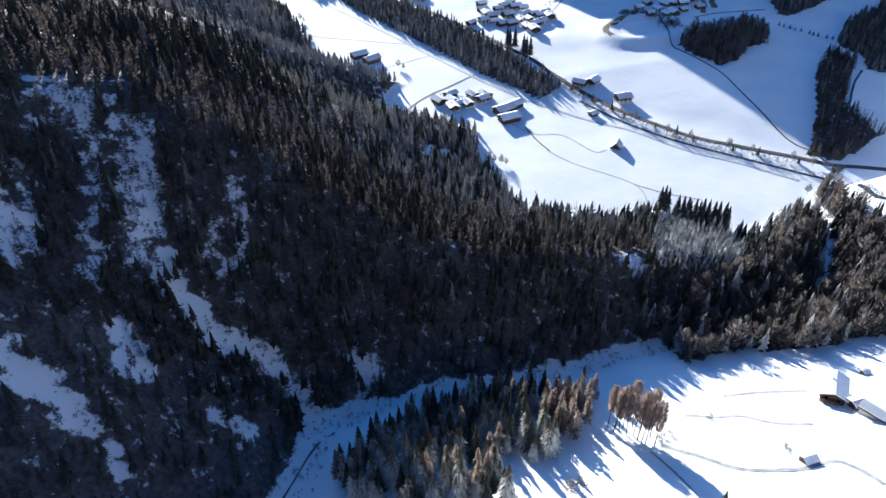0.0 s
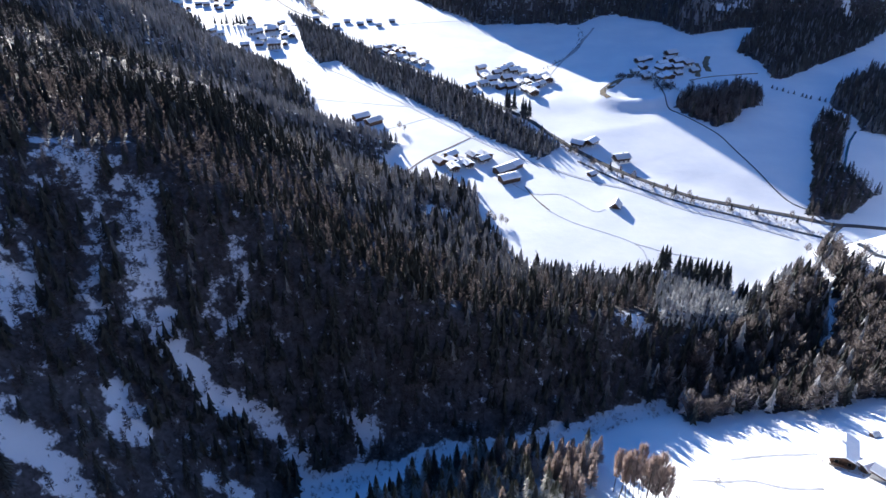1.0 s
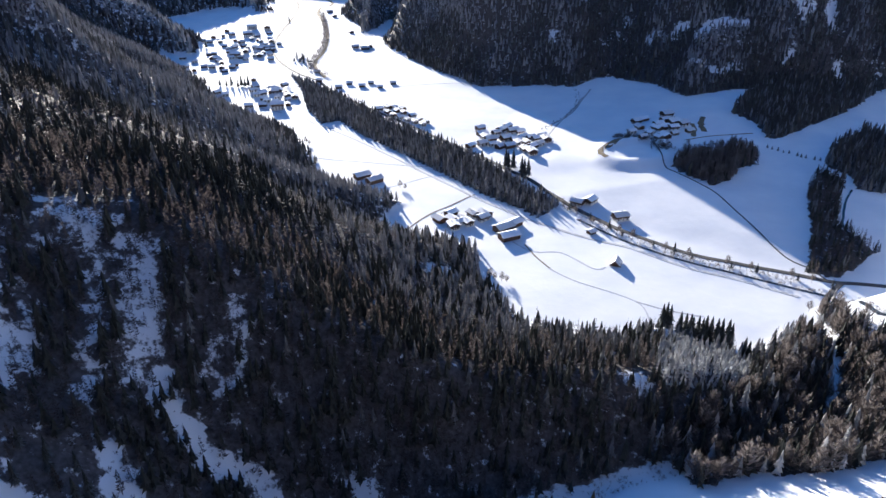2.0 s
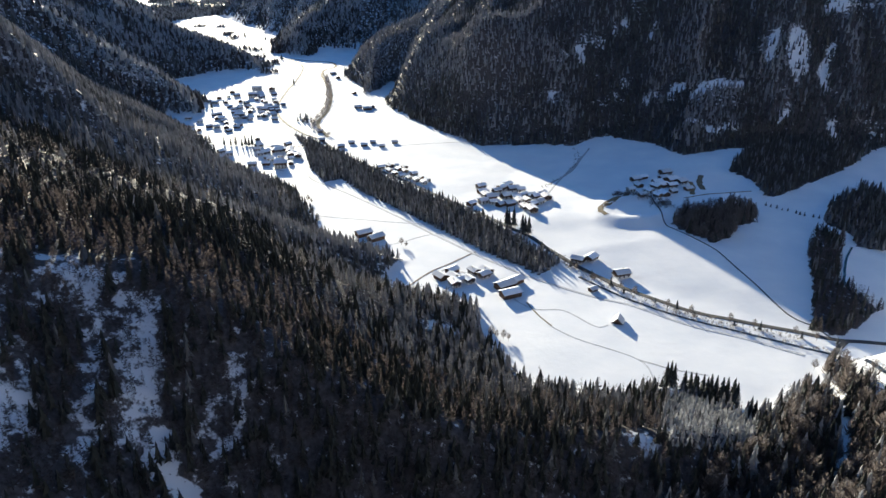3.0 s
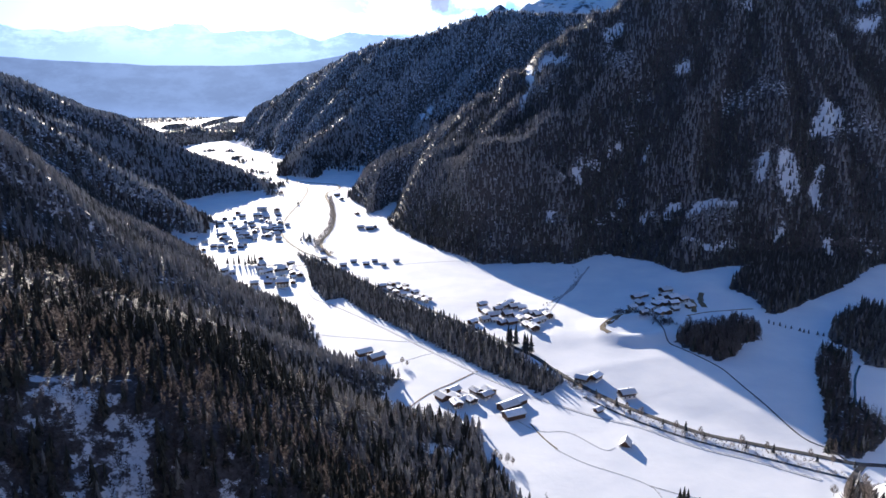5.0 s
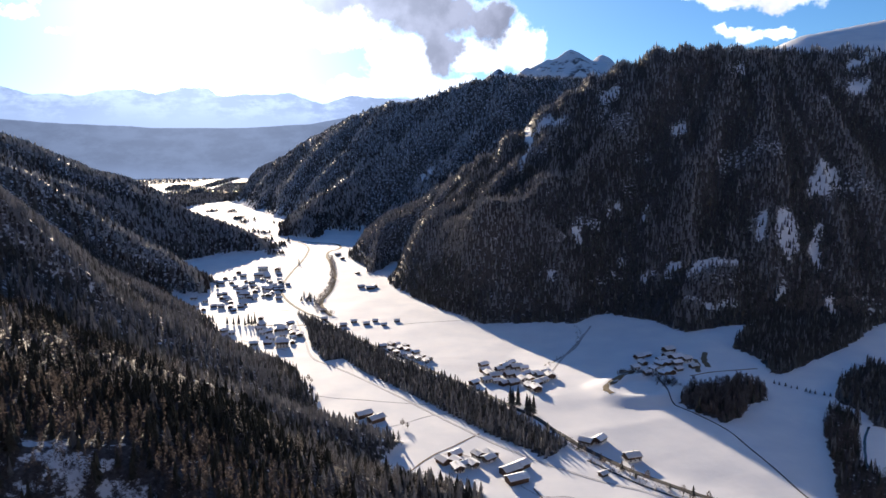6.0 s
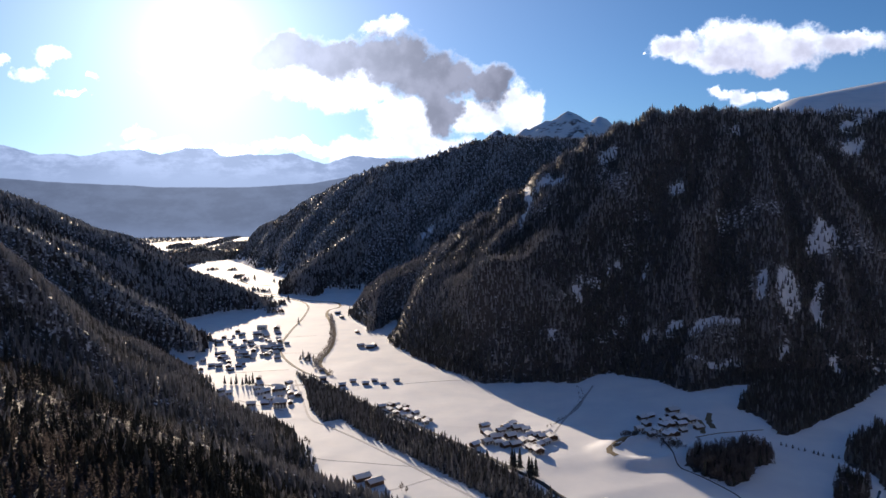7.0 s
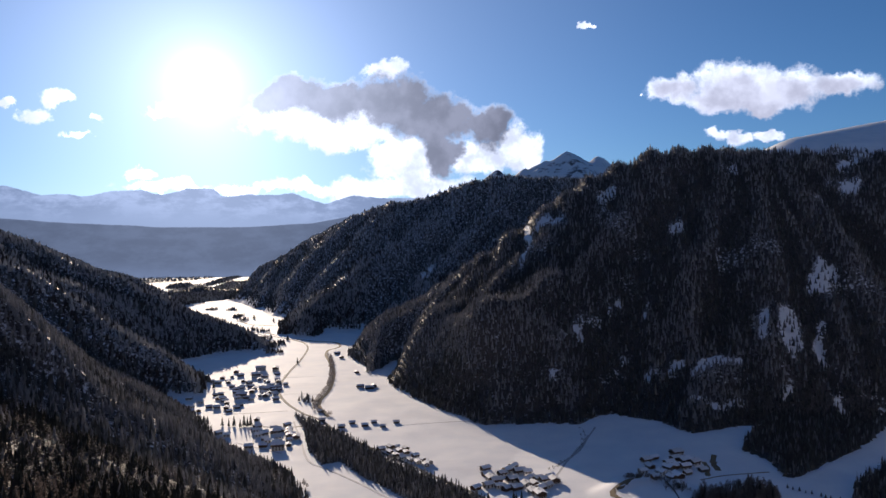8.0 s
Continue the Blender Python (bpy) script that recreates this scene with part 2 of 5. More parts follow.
SNOW = mottled("snow", (0.78, 0.79, 0.82), (0.86, 0.86, 0.87), 0.4, 0.7, 0.05)
GROUND = snow_ground()
SPRUCE = needles("spruce_needles", (0.030, 0.036, 0.034), (0.070, 0.074, 0.065), (0.6, 0.64, 0.68), 0.30)
FROSTED = needles("frosted_needles", (0.08, 0.085, 0.06), (0.16, 0.155, 0.115), (0.9, 0.885, 0.85), 0.95, 16.0)
LARCH = needles("bare_larch_twigs", (0.060, 0.051, 0.050), (0.108, 0.092, 0.088), (0.55, 0.55, 0.55), 0.15)
COPPER = needles("copper_twigs", (0.23, 0.185, 0.165), (0.40, 0.335, 0.30), (0.6, 0.55, 0.5), 0.1)
# hoar frost, its tone raised further to stand in for distance haze
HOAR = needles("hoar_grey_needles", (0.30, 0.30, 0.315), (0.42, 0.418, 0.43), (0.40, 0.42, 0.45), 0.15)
ROSE = needles("rose_brown_twigs", (0.24, 0.185, 0.16), (0.42, 0.335, 0.29), (0.7, 0.6, 0.55), 0.1)
HOAR_WHITE = needles("hoar_white_needles", (0.34, 0.35, 0.36), (0.6, 0.6, 0.61), (0.82, 0.83, 0.85), 0.8)
# paler again for the farthest woods: frost plus haze put into the colour
HAZY_HOAR = needles("hazy_hoar_wood", (0.40, 0.405, 0.42), (0.55, 0.552, 0.565), (0.6, 0.62, 0.65), 0.3)
# both lifted above SPRUCE, so mountain haze sits in the needle colour
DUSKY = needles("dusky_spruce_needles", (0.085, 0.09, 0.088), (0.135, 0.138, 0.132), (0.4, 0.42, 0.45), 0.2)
HAZY_RIME = needles("hazy_rimed_needles", (0.17, 0.175, 0.18), (0.25, 0.253, 0.258), (0.36, 0.38, 0.41), 0.15)
BARK = mottled("bark", (0.03, 0.022, 0.016), (0.09, 0.07, 0.05), 3.0, 0.9, 0.02)
ASPHALT = mottled("asphalt", (0.04, 0.04, 0.042), (0.09, 0.085, 0.08), 0.3, 0.85)
PLASTER = mottled("white_plaster", (0.60, 0.58, 0.54), (0.75, 0.74, 0.70), 0.7, 0.9, 0.01)
TIMBER = mottled("dark_timber", (0.05, 0.03, 0.018), (0.14, 0.08, 0.045), 1.2, 0.8, 0.02)
GREYWOOD = mottled("weathered_wood", (0.10, 0.085, 0.07), (0.22, 0.19, 0.16), 1.5, 0.85, 0.02)
TILE = mottled("roof_tile", (0.06, 0.04, 0.035), (0.14, 0.09, 0.07), 2.0, 0.8, 0.02)
# packed snow, darkened so its colour carries the shade inside sunken tracks
SHADED_TRACK = mottled("shaded_track_snow", (0.17, 0.175, 0.19), (0.34, 0.345, 0.37), 0.5, 0.8, 0.03)
TRODDEN = mottled("trodden_snow", (0.36, 0.36, 0.375), (0.60, 0.60, 0.62), 0.5, 0.8, 0.03)
VERGE = mottled("dry_grass_bank", (0.10, 0.075, 0.04), (0.28, 0.22, 0.13), 0.8, 0.9, 0.05)
WATER = mottled("stream_water", (0.015, 0.02, 0.025), (0.05, 0.06, 0.07), 0.4, 0.15)
TWIG = needles("bare_twigs", (0.115, 0.10, 0.095), (0.24, 0.212, 0.20), (0.7, 0.71, 0.72), 0.5)
GLASS, _t, _p = material("window_glass", 0.08)
_p.inputs["Base Color"].default_value = (0.02, 0.025, 0.03, 1)
_p.inputs["Specular IOR Level"].default_value = 0.8


# ---- the lie of the land ----
FLOOR = [(230, 300), (182, 329), (146, 299), (139, 308), (96, 322), (83, 317), (37, 327), (26, 344), (14, 382), (12, 419),
         (-45, 436), (-58, 453), (-41, 493), (-112, 527), (-124, 579), (-164, 659), (-262, 737), (-300, 835), (-434, 1005), (-380, 1020),
         (-395, 1099), (-430, 1150), (-480, 1200), (-518, 1287), (-522, 1318), (-485, 1390), (-441, 1430), (-385, 1390), (-400, 1480),
         (-440, 1550), (-520, 1600), (-670, 1720), (-740, 1850), (-720, 1960), (-814, 2049), (-920, 2260), (-985, 2340), (-1000, 2608),
         (-1014, 2764), (-961, 2841), (-852, 2714), (-725, 2435), (-694, 2431), (-598, 2188), (-552, 2149), (-494, 2016), (-517, 1961),
         (-448, 1700), (-399, 1660), (-344, 1652), (-343, 1744), (-250, 1736), (-222, 1610), (-228, 1455), (-235, 1381), (-183, 1262),
         (-157, 1163), (-125, 1285), (-114, 1208), (-125, 1105), (-101, 1044), (-72, 986), (-34, 907), (22, 826), (95, 815), (128, 800),
         (170, 826), (208, 790), (236, 738), (291, 756), (345, 775), (464, 790), (1300, 700), (1300, 100), (420, 150)]
PLAIN = [(-1391, 3000), (-2074, 4150), (-1822, 4339), (-1720, 4647), (-1740, 5535), (-1613, 5311), (-1389, 4060), (-1319, 3680), (-1342, 3503),
         (-1390, 3309), (-1391, 3128)]
GORGE = [(-80, 40, 40), (-51, 125, 30), (-46, 155, 27), (-36, 161, 25), (-2, 177, 20), (41, 193, 14), (60, 204, 12), (110, 222, 8),
         (165, 255, 4), (186, 292, 1), (200, 346, 0)]
CREST_LEFT = [(-2124, 4300, 0), (-1888, 3700, 33), (-1604, 3000, 70), (-1401, 2400, 146), (-1294, 2100, 196), (-1197, 1800, 246), (-1190, 1500, 335), (-1180, 700, 420)]
FAN_CREST = [(216, 385, 0), (206, 430, 3), (195, 480, 6), (182, 530, 9), (174, 590, 11), (198, 630, 12), (240, 690, 14), (285, 745, 17)]
CREST_NEAR = [(-217, 1575, 4), (-140, 1470, 72), (-75, 1380, 119), (-19, 1310, 159), (33, 1260, 200), (82, 1240, 235), (142, 1235, 276),
              (220, 1230, 333), (273, 1230, 354), (327, 1230, 376), (424, 1230, 379), (544, 1230, 367), (635, 1230, 362), (728, 1230, 364), (1300, 1230, 395)]
CREST_FAR = [(-1205, 3400, 6), (-1072, 3250, 44), (-905, 3050, 104), (-729, 2850, 178), (-580, 2700, 246), (-444, 2550, 302), (-324, 2430, 341), (-237, 2350, 362),
             (-176, 2300, 356), (-102, 2300, 373), (-28, 2300, 403), (46, 2300, 426), (101, 2300, 436), (156, 2300, 441), (272, 2350, 433), (431, 2400, 431), (900, 2500, 400)]
NEAR_PIVOT = (520, 1400)
FAR_PIVOT = (300, 3300)
SPURS = [  # broken lines down the slopes, each with its height and half width
    ([(110, 975, 0.2), (62, 945, 0.8), (28, 940, 1), (2, 980, 0.85), (-40, 1060, 0.55), (-80, 1140, 0.45), (-110, 1200, 0.3)], 58, 44),
    ([(141, 1062, 0.1), (108, 1037, 0.8), (65, 1013, 1), (31, 969, 1), (-1, 937, 0.6)], 22, 34),
    ([(250, 1046, 0.1), (187, 978, 1), (130, 911, 0.7)], 16, 34),
    ([(-760, 1275, 0.2), (-723, 1275, 1), (-683, 1298, 1), (-640, 1308, 1), (-597, 1318, 0.6)], 22, 45),
    ([(-667, 1004, 0.3), (-636, 1034, 1), (-594, 1049, 1), (-546, 1054, 1), (-484, 1050, 0.7)], 20, 40)]
BOWL = (148, 582, 28, 24)  # middle and half axes of the hollow below the hamlet
RIB = [(-215, 515, 60), (-330, 530, 163), (-500, 560, 290)]


def fbm(x, y, size, octaves=4, seed=0):
    """Smooth value noise in numpy, about -1 to 1."""
    out, amp, total = np.zeros_like(x, dtype=float), 1.0, 0.0
    for k in range(octaves):
        px, py = x / size + 17.3 * k + seed, y / size - 9.1 * k + 2 * seed
        ix, iy = np.floor(px), np.floor(py)
        fx, fy = px - ix, py - iy
        fx, fy = fx * fx * (3 - 2 * fx), fy * fy * (3 - 2 * fy)

        def h(a, b):
            v = np.sin(a * 127.1 + b * 311.7 + seed * 7.7) * 43758.5453
            return 2 * (v - np.floor(v)) - 1
        out += amp * ((h(ix, iy) * (1 - fx) + h(ix + 1, iy) * fx) * (1 - fy) + (h(ix, iy + 1) * (1 - fx) + h(ix + 1, iy + 1) * fx) * fy)
        total += amp
        amp *= 0.5
        size = size * 0.5
    return out / total


def step(a, b, v):
    t = np.clip((v - a) / (b - a), 0, 1)
    return t * t * (3 - 2 * t)


def softmin(a, b, k):
    h = np.clip(0.5 + 0.5 * (b - a) / k, 0, 1)
    return b * (1 - h) + a * h - k * h * (1 - h)


def line_distance(x, y, line):
    """Distance to a broken line, and the line's own third value at the nearest place."""
    best, value = np.full_like(x, 1e9, dtype=float), np.zeros_like(x, dtype=float)
    for a, b in zip(line[:-1], line[1:]):
        dx, dy = b[0] - a[0], b[1] - a[1]
        t = np.clip(((x - a[0]) * dx + (y - a[1]) * dy) / (dx * dx + dy * dy), 0, 1)
        d = np.hypot(x - a[0] - t * dx, y - a[1] - t * dy)
        near = d < best
        best = np.where(near, d, best)
        if len(a) > 2:
            value = np.where(near, a[2] + t * (b[2] - a[2]), value)
    return best, value


def inside(x, y, shape):
    odd = np.zeros_like(x, dtype=bool)
    for a, b in zip(shape, shape[1:] + shape[:1]):
        if a[1] != b[1]:
            odd ^= ((a[1] > y) != (b[1] > y)) & (x < (b[0] - a[0]) * (y - a[1]) / (b[1] - a[1]) + a[0])
    return odd


def floor_distance(x, y):
    out = None
    for shape in (FLOOR, PLAIN):
        d, _ = line_distance(x, y, shape + shape[:1])
        d = np.where(inside(x, y, shape), -d, d)
        out = d if out is None else np.minimum(out, d)
    return out


def massif(x, y, d, crest, pivot, ribs, fall):
    """A mountain side that climbs from the valley floor, d metres off, to a crest, with ribs that run down it."""
    c = np.array(along_crest(crest))
    near = np.full(x.shape, 1e9)
    top, total = np.zeros(x.shape), np.zeros(x.shape)
    for px, py, pz in c:
        q = np.hypot(x - px, y - py)
        near = np.minimum(near, q)
        w = 1 / (q + 15) ** 3
        top, total = top + w * pz, total + w
    top = top / total
    order = np.argsort(c[:, 0])
    behind = y > np.interp(x, c[order, 0], c[order, 1])
    u = d / (d + near + 1e-6)
    turn = np.arctan2(y - pivot[1], x - pivot[0])
    reach = np.hypot(x - pivot[0], y - pivot[1])
    wide = np.abs(fbm(turn * 900 + 0.25 * reach, reach * 0.25, ribs[0], 2, 33))
    small = np.abs(fbm(turn * 900 - 0.15 * reach, reach * 0.35, ribs[0] * 0.36, 2, 47))
    front = top * u ** 0.92 + 4 * u * (1 - u) * (ribs[1] * (0.42 - wide) + ribs[2] * (0.4 - small))
    return np.where(behind, fall(x, near, top), front)


def along_crest(line):
    """The crest in short pieces."""
    out = []
    for a, b in zip(line[:-1], line[1:]):
        n = max(1, int(math.hypot(b[0] - a[0], b[1] - a[1]) / 35))
        out += [tuple(a[i] + (b[i] - a[i]) * k / n for i in range(3)) for k in range(n)]
    return out + [line[-1]]


def near_bank(x, y):
    """The camera's own side of the gorge."""
    g = np.array(GORGE[1:])
    return (y < np.interp(x, g[:, 0], g[:, 1])) & (x > -51 - 0.3 * (125 - y))


def land(x, y):
    """Height of the ground."""
    x, y = np.asarray(x, float), np.asarray(y, float)
    d = np.maximum(floor_distance(x, y), 0)
    right = x > np.interp(y, [300, 900, 1640, 2700, 3050, 3700, 4700], [150, -100, -400, -930, -1250, -1340, -1500])
    k_left = np.interp(y, [300, 450, 650, 900, 2000, 3000], [0.42, 0.48, 0.6, 0.68, 0.6, 0.55])
    k_left = k_left * (1 + (np.interp(x, [-160, -118, -91, -47, 0], [1.32, 1.29, 1.2, 1.08, 1.0]) - 1) * step(640, 480, y))
    k_left = k_left * (1 + (np.interp(x, [-200, -170, -150, -125, -91, -47, -22, -4, 11, 31], [1.05, 1.08, 1.12, 1.2, 1.22, 1.14, 1.07, 1.04, 1.02, 1.0]) - 1) * step(30, 95, d) * step(420, 300, y))
    main = np.where(right, 0.55, k_left) * d * (1 + 0.17 * fbm(x, y, 210, 3, 3) * step(20, 160, d))
    folds_ = fbm(-0.57 * x + 0.82 * y, 0.14 * (0.82 * x + 0.57 * y), 120, 2, 37)
    creases = np.abs(fbm(-0.5 * x + 0.87 * y, 0.2 * (0.87 * x + 0.5 * y), 75, 2, 39))
    main = main + np.where(right, 0, (13 * folds_ + 22 * (0.4 - creases)) * step(480, 680, y)) * step(25, 150, d)
    dg, zg = line_distance(x, y, GORGE)
    bank = near_bank(x, y)
    # the rise below y -45 is an unseen hill, added to keep skylight off the gorge
    side = zg + np.where(bank, 0.40 * np.maximum(dg - 3, 0) + 0.75 * np.maximum(-45 - y, 0), np.interp(x, [0, 80], [0.8, 0.66]) * np.maximum(dg - 5, 0) * (1 + 0.12 * fbm(x, y, 60, 3, 5)))
    dr, zr = line_distance(x, y, RIB)
    main = np.maximum(main, np.minimum(zr - 0.75 * dr, main + 60))
    z = np.where(bank, side, softmin(main, side, 7))
    wave = 1 + 0.15 * fbm(x, y, 170, 3, 8)
    dl, zl = line_distance(x, y, CREST_LEFT)
    z = np.where(~right, softmin(z, zl + np.where(y > 1300, -0.1, 0.2) * dl * wave, 30), z)
    far_off = right & (y > 700)
    first = massif(x, y, d, CREST_NEAR, NEAR_PIVOT, (120, 34, 12),
                   lambda px, off, top: top + (0.31 * np.minimum(off, 560 * np.interp(px, [500, 640, 874, 1130, 1300], [0, 0.28, 0.55, 0.83, 1])) - 0.4 * (1 - step(400, 640, px)) * off))
    second = massif(x, y, d, CREST_FAR, FAR_PIVOT, (150, 60, 20), lambda px, off, top: top - 0.4 * off)
    z = np.where(far_off, np.maximum(first, second) * step(0, 30, d), z)
    z = z * (1 - 0.95 * step(1.5, 0.9, np.hypot((x + 1160) / 210, (y - 2950) / 300)))
    for line, tall, half in SPURS:
        ds, hs = line_distance(x, y, line)
        z = z + tall * hs * np.exp(-(ds / half) ** 2) * step(10, 70, d)
    z = np.maximum(z, -1)
    df, zf = line_distance(x, y, FAN_CREST)
    ridge_x = np.interp(y, [385, 430, 480, 530, 590, 630, 690, 745], [216, 206, 195, 182, 174, 198, 240, 285])
    ridge_z = np.interp(y, [385, 430, 480, 530, 590, 630, 690, 745], [0, 3, 6, 9, 11, 12, 14, 17])
    slow = np.maximum(ridge_z - 0.03 * (x - ridge_x), 0) * step(640, 420, x)
    fan = np.where(x > ridge_x, slow, np.maximum(zf + 0.08 * np.maximum(y - 745, 0) - 0.07 * df, 0))
    bowl = np.hypot((x - BOWL[0]) / BOWL[2], (y - BOWL[1]) / BOWL[3]) + 0.12 * fbm(x, y, 18, 2, 50)
    fan = fan * step(1000, 850, y) + 4.2 * step(1.75, 1.05, bowl) - 3.0 * step(0.98, 0.72, bowl)
    swell = 0.8 * fbm(x, y, 90, 3, 1) + 0.35 * fbm(x, y, 30, 2, 4)
    return np.where(bank, z, np.maximum(z, 0.4 * z + fan) + swell) + np.where(bank, 1.5 * fbm(x, y, 40, 3, 2), 0)


def mesh_of(name, verts, faces, mat, parent=None, smooth=False):
    me = bpy.data.meshes.new(name)
    me.from_pydata(verts, [], faces)
    me.materials.append(mat)
    if smooth:
        me.shade_smooth()
    ob = new(name, me)
    ob.parent = parent
    return ob


def big_mesh(name, verts, tris, mats, index=None, smooth=False):
    """A large triangle mesh straight from arrays."""
    me = bpy.data.meshes.new(name)
    me.vertices.add(len(verts))
    me.vertices.foreach_set("co", np.ascontiguousarray(verts, np.float32).ravel())
    me.loops.add(tris.size)
    me.loops.foreach_set("vertex_index", np.ascontiguousarray(tris, np.int32).ravel())
    me.polygons.add(len(tris))
    me.polygons.foreach_set("loop_start", np.arange(0, tris.size, tris.shape[1], dtype=np.int32))
    for m in mats:
        me.materials.append(m)
    if index is not None:
        me.polygons.foreach_set("material_index", np.ascontiguousarray(index, np.int32))
    me.polygons.foreach_set("use_smooth", np.full(len(tris), smooth))
    me.update(calc_edges=True)
    return new(name, me)


def spaced(a, b, fine_a, fine_b, fine, coarse):
    """Grid lines from a to b, close together between fine_a and fine_b."""
    out = [a]
    while out[-1] < b:
        v = out[-1]
        far = max(fine_a - v, v - fine_b, 0)
        out.append(v + min(coarse, fine + far * 0.035))
    return np.array(out)


CLEARINGS = [  # broken lines along open snow, each with its half width
    (6, [(112, 1238), (114, 1187), (93, 1119)]),
    (8, [(137, 1202), (171, 1170)]),
    (6, [(228, 1178), (252, 1181)]),
    (3, [(418, 1175), (452, 1181)]),
    (4, [(315, 1081), (335, 1090)]),
    (9, [(501, 983), (475, 955)]),
    (3, [(475, 972), (457, 946)]),
    (10, [(414, 911), (406, 881), (396, 867)]),
    (4, [(388, 917), (369, 885)]),
    (4, [(452, 908), (429, 871), (435, 852)]),
    (6, [(225, 862), (248, 858), (261, 868)]),
    (5, [(275, 848), (299, 860), (328, 856)]),
    (4, [(257, 804), (280, 790), (309, 802)]),
    (3, [(427, 824), (422, 802)]),
    (3, [(377, 827), (361, 812)]),
    (4, [(149, 960), (160, 957), (183, 956)]),
    (5, [(150, 939), (154, 925), (165, 922)]),
    (3, [(201, 969), (215, 979)]),
    (3, [(202, 896), (210, 898)]),
    (3, [(255, 973), (241, 949)]),
    (3, [(103, 870), (115, 882)]),
    (8, [(614, 1174), (650, 1198), (693, 1224)]),
    (8, [(602, 1118), (631, 1146)]),
    (5, [(544, 1099), (572, 1118)]),
    (12, [(-71, 1880), (-100, 1845)]),
    (3.5, [(-195, 458), (-165, 450), (-148, 447)]),
    (4.0, [(-150, 500), (-118, 510)]),
    (7.0, [(-18, 358), (-8, 364)]),
    (2.6, [(-96, 188), (-95, 180), (-88, 176), (-79, 171), (-70, 172), (-61, 169), (-53, 164), (-47, 155)]),
    (2.6, [(-121, 133), (-113, 130), (-106, 128), (-100, 125), (-95, 122), (-88, 117)]),
    (2.4, [(-100, 157), (-97, 149), (-93, 145)]),
    (2.6, [(-72, 144), (-65, 143)]),
    (2.8, [(-34, 179), (-31, 176)]),
    (3.2, [(66, 247), (76, 243)]),
    (2.3, [(196, 330), (190, 307), (185, 290), (171, 264), (158, 249), (148, 240)])]
OPEN_FACE = [(-162, 226), (-158, 234), (-142, 238), (-113, 230), (-95, 226), (-84, 223), (-76, 221), (-75, 202), (-83, 187), (-95, 184), (-102, 179), (-109, 168), (-119, 163), (-130, 158), (-170, 148), (-202, 233)]
STRIP = [(-216, 892), (-144, 808), (-95, 737), (-70, 700), (-31, 650), (6, 606), (39, 553), (74, 489), (56, 466), (12, 516), (-35, 578), (-92, 650), (-125, 700),
         (-140, 690), (-165, 740), (-187, 821)]
GROVE = [(170, 550), (176, 533), (193, 509), (214, 525), (223, 544), (244, 555), (253, 587), (239, 602), (214, 586), (190, 576)]
UPPER_WOOD = [(300, 560), (330, 609), (383, 653), (390, 630), (560, 700), (520, 560), (320, 504), (303, 511), (310, 536)]
LOWER_WOOD = [(265, 512), (292, 549), (303, 531), (261, 450), (266, 445), (272, 416), (230, 380), (213, 387), (239, 443)]
FOOT_WOOD = [(265, 688), (284, 721), (340, 790), (480, 800), (400, 712), (338, 662), (290, 622), (275, 616), (280, 657)]
BROWN_WOOD = [(88, 196), (110, 206), (134, 201), (165, 208), (220, 225), (245, 260), (215, 300), (210, 324), (206, 350), (198, 340), (188, 319), (178, 316), (161, 299),
              (150, 285), (140, 262), (105, 240), (80, 222)]
FROST_WOOD = [(92, 282), (113, 311), (129, 301), (143, 291), (127, 254), (98, 244), (84, 245)]
NEAR_WOOD = [(-29, 141), (-20, 153), (-9, 164), (13, 179), (29, 175), (51, 175), (44, 158), (33, 140), (25, 131), (16, 139), (13, 107), (-26, 113), (-36, 130)]
FAR_BAND = [(-1470, 3965), (-1596, 4556), (-1670, 5327), (-1609, 5214), (-1433, 4188), (-1394, 3843)]
COPSES = [(-816, 2128, 24, 34), (-738, 2011, 14, 20), (-806, 2177, 9, 22), (-851, 2388, 16, 24), (-867, 2390, 10, 18), (-783, 2359, 14, 26), (-686, 2130, 10, 40),
          (-641, 2031, 13, 30), (-573, 1822, 26, 14), (-542, 1796, 24, 12), (-505, 1765, 24, 14), (-1007, 2684, 12, 30), (-223, 982, 7, 18), (-455, 1610, 11, 26),
          (-405, 1520, 16, 40), (-378, 1410, 14, 18)]  # middle and half axes
FAR_COPSE = [(-1546, 3630), (-1684, 4010), (-1632, 4172), (-1458, 3805), (-1459, 3614)]


def clearing(x, y):
    """1 in the open, 0 in the wood."""
    open_ = np.zeros_like(x, dtype=float)
    rag = fbm(x, y, 16, 4, 21)
    for half, line in CLEARINGS:
        d, _ = line_distance(x, y, line)
        open_ = np.maximum(open_, step(half * 1.5, half * 0.3, d + 1.2 * half * rag))
    spots = step(0.30, 0.46, fbm(x, y, 60, 4, 71)) * step(60, 160, x) * step(900, 700, x) * step(770, 800, y) * step(1230, 1150, y)
    return np.maximum(open_, 0.3 * spots)


def face_columns(x, y):
    """On the spur's open face: high where trees stand, in narrow bands that run down the slope."""
    across_, down = 0.94 * x + 0.33 * y, 0.33 * x - 0.94 * y
    return step(-0.04, 0.20, fbm(across_, 0.09 * down, 4.2, 2, 14) + 0.2 * fbm(x, y, 6, 2, 15) + 0.2 * fbm(x, y, 40, 2, 16))


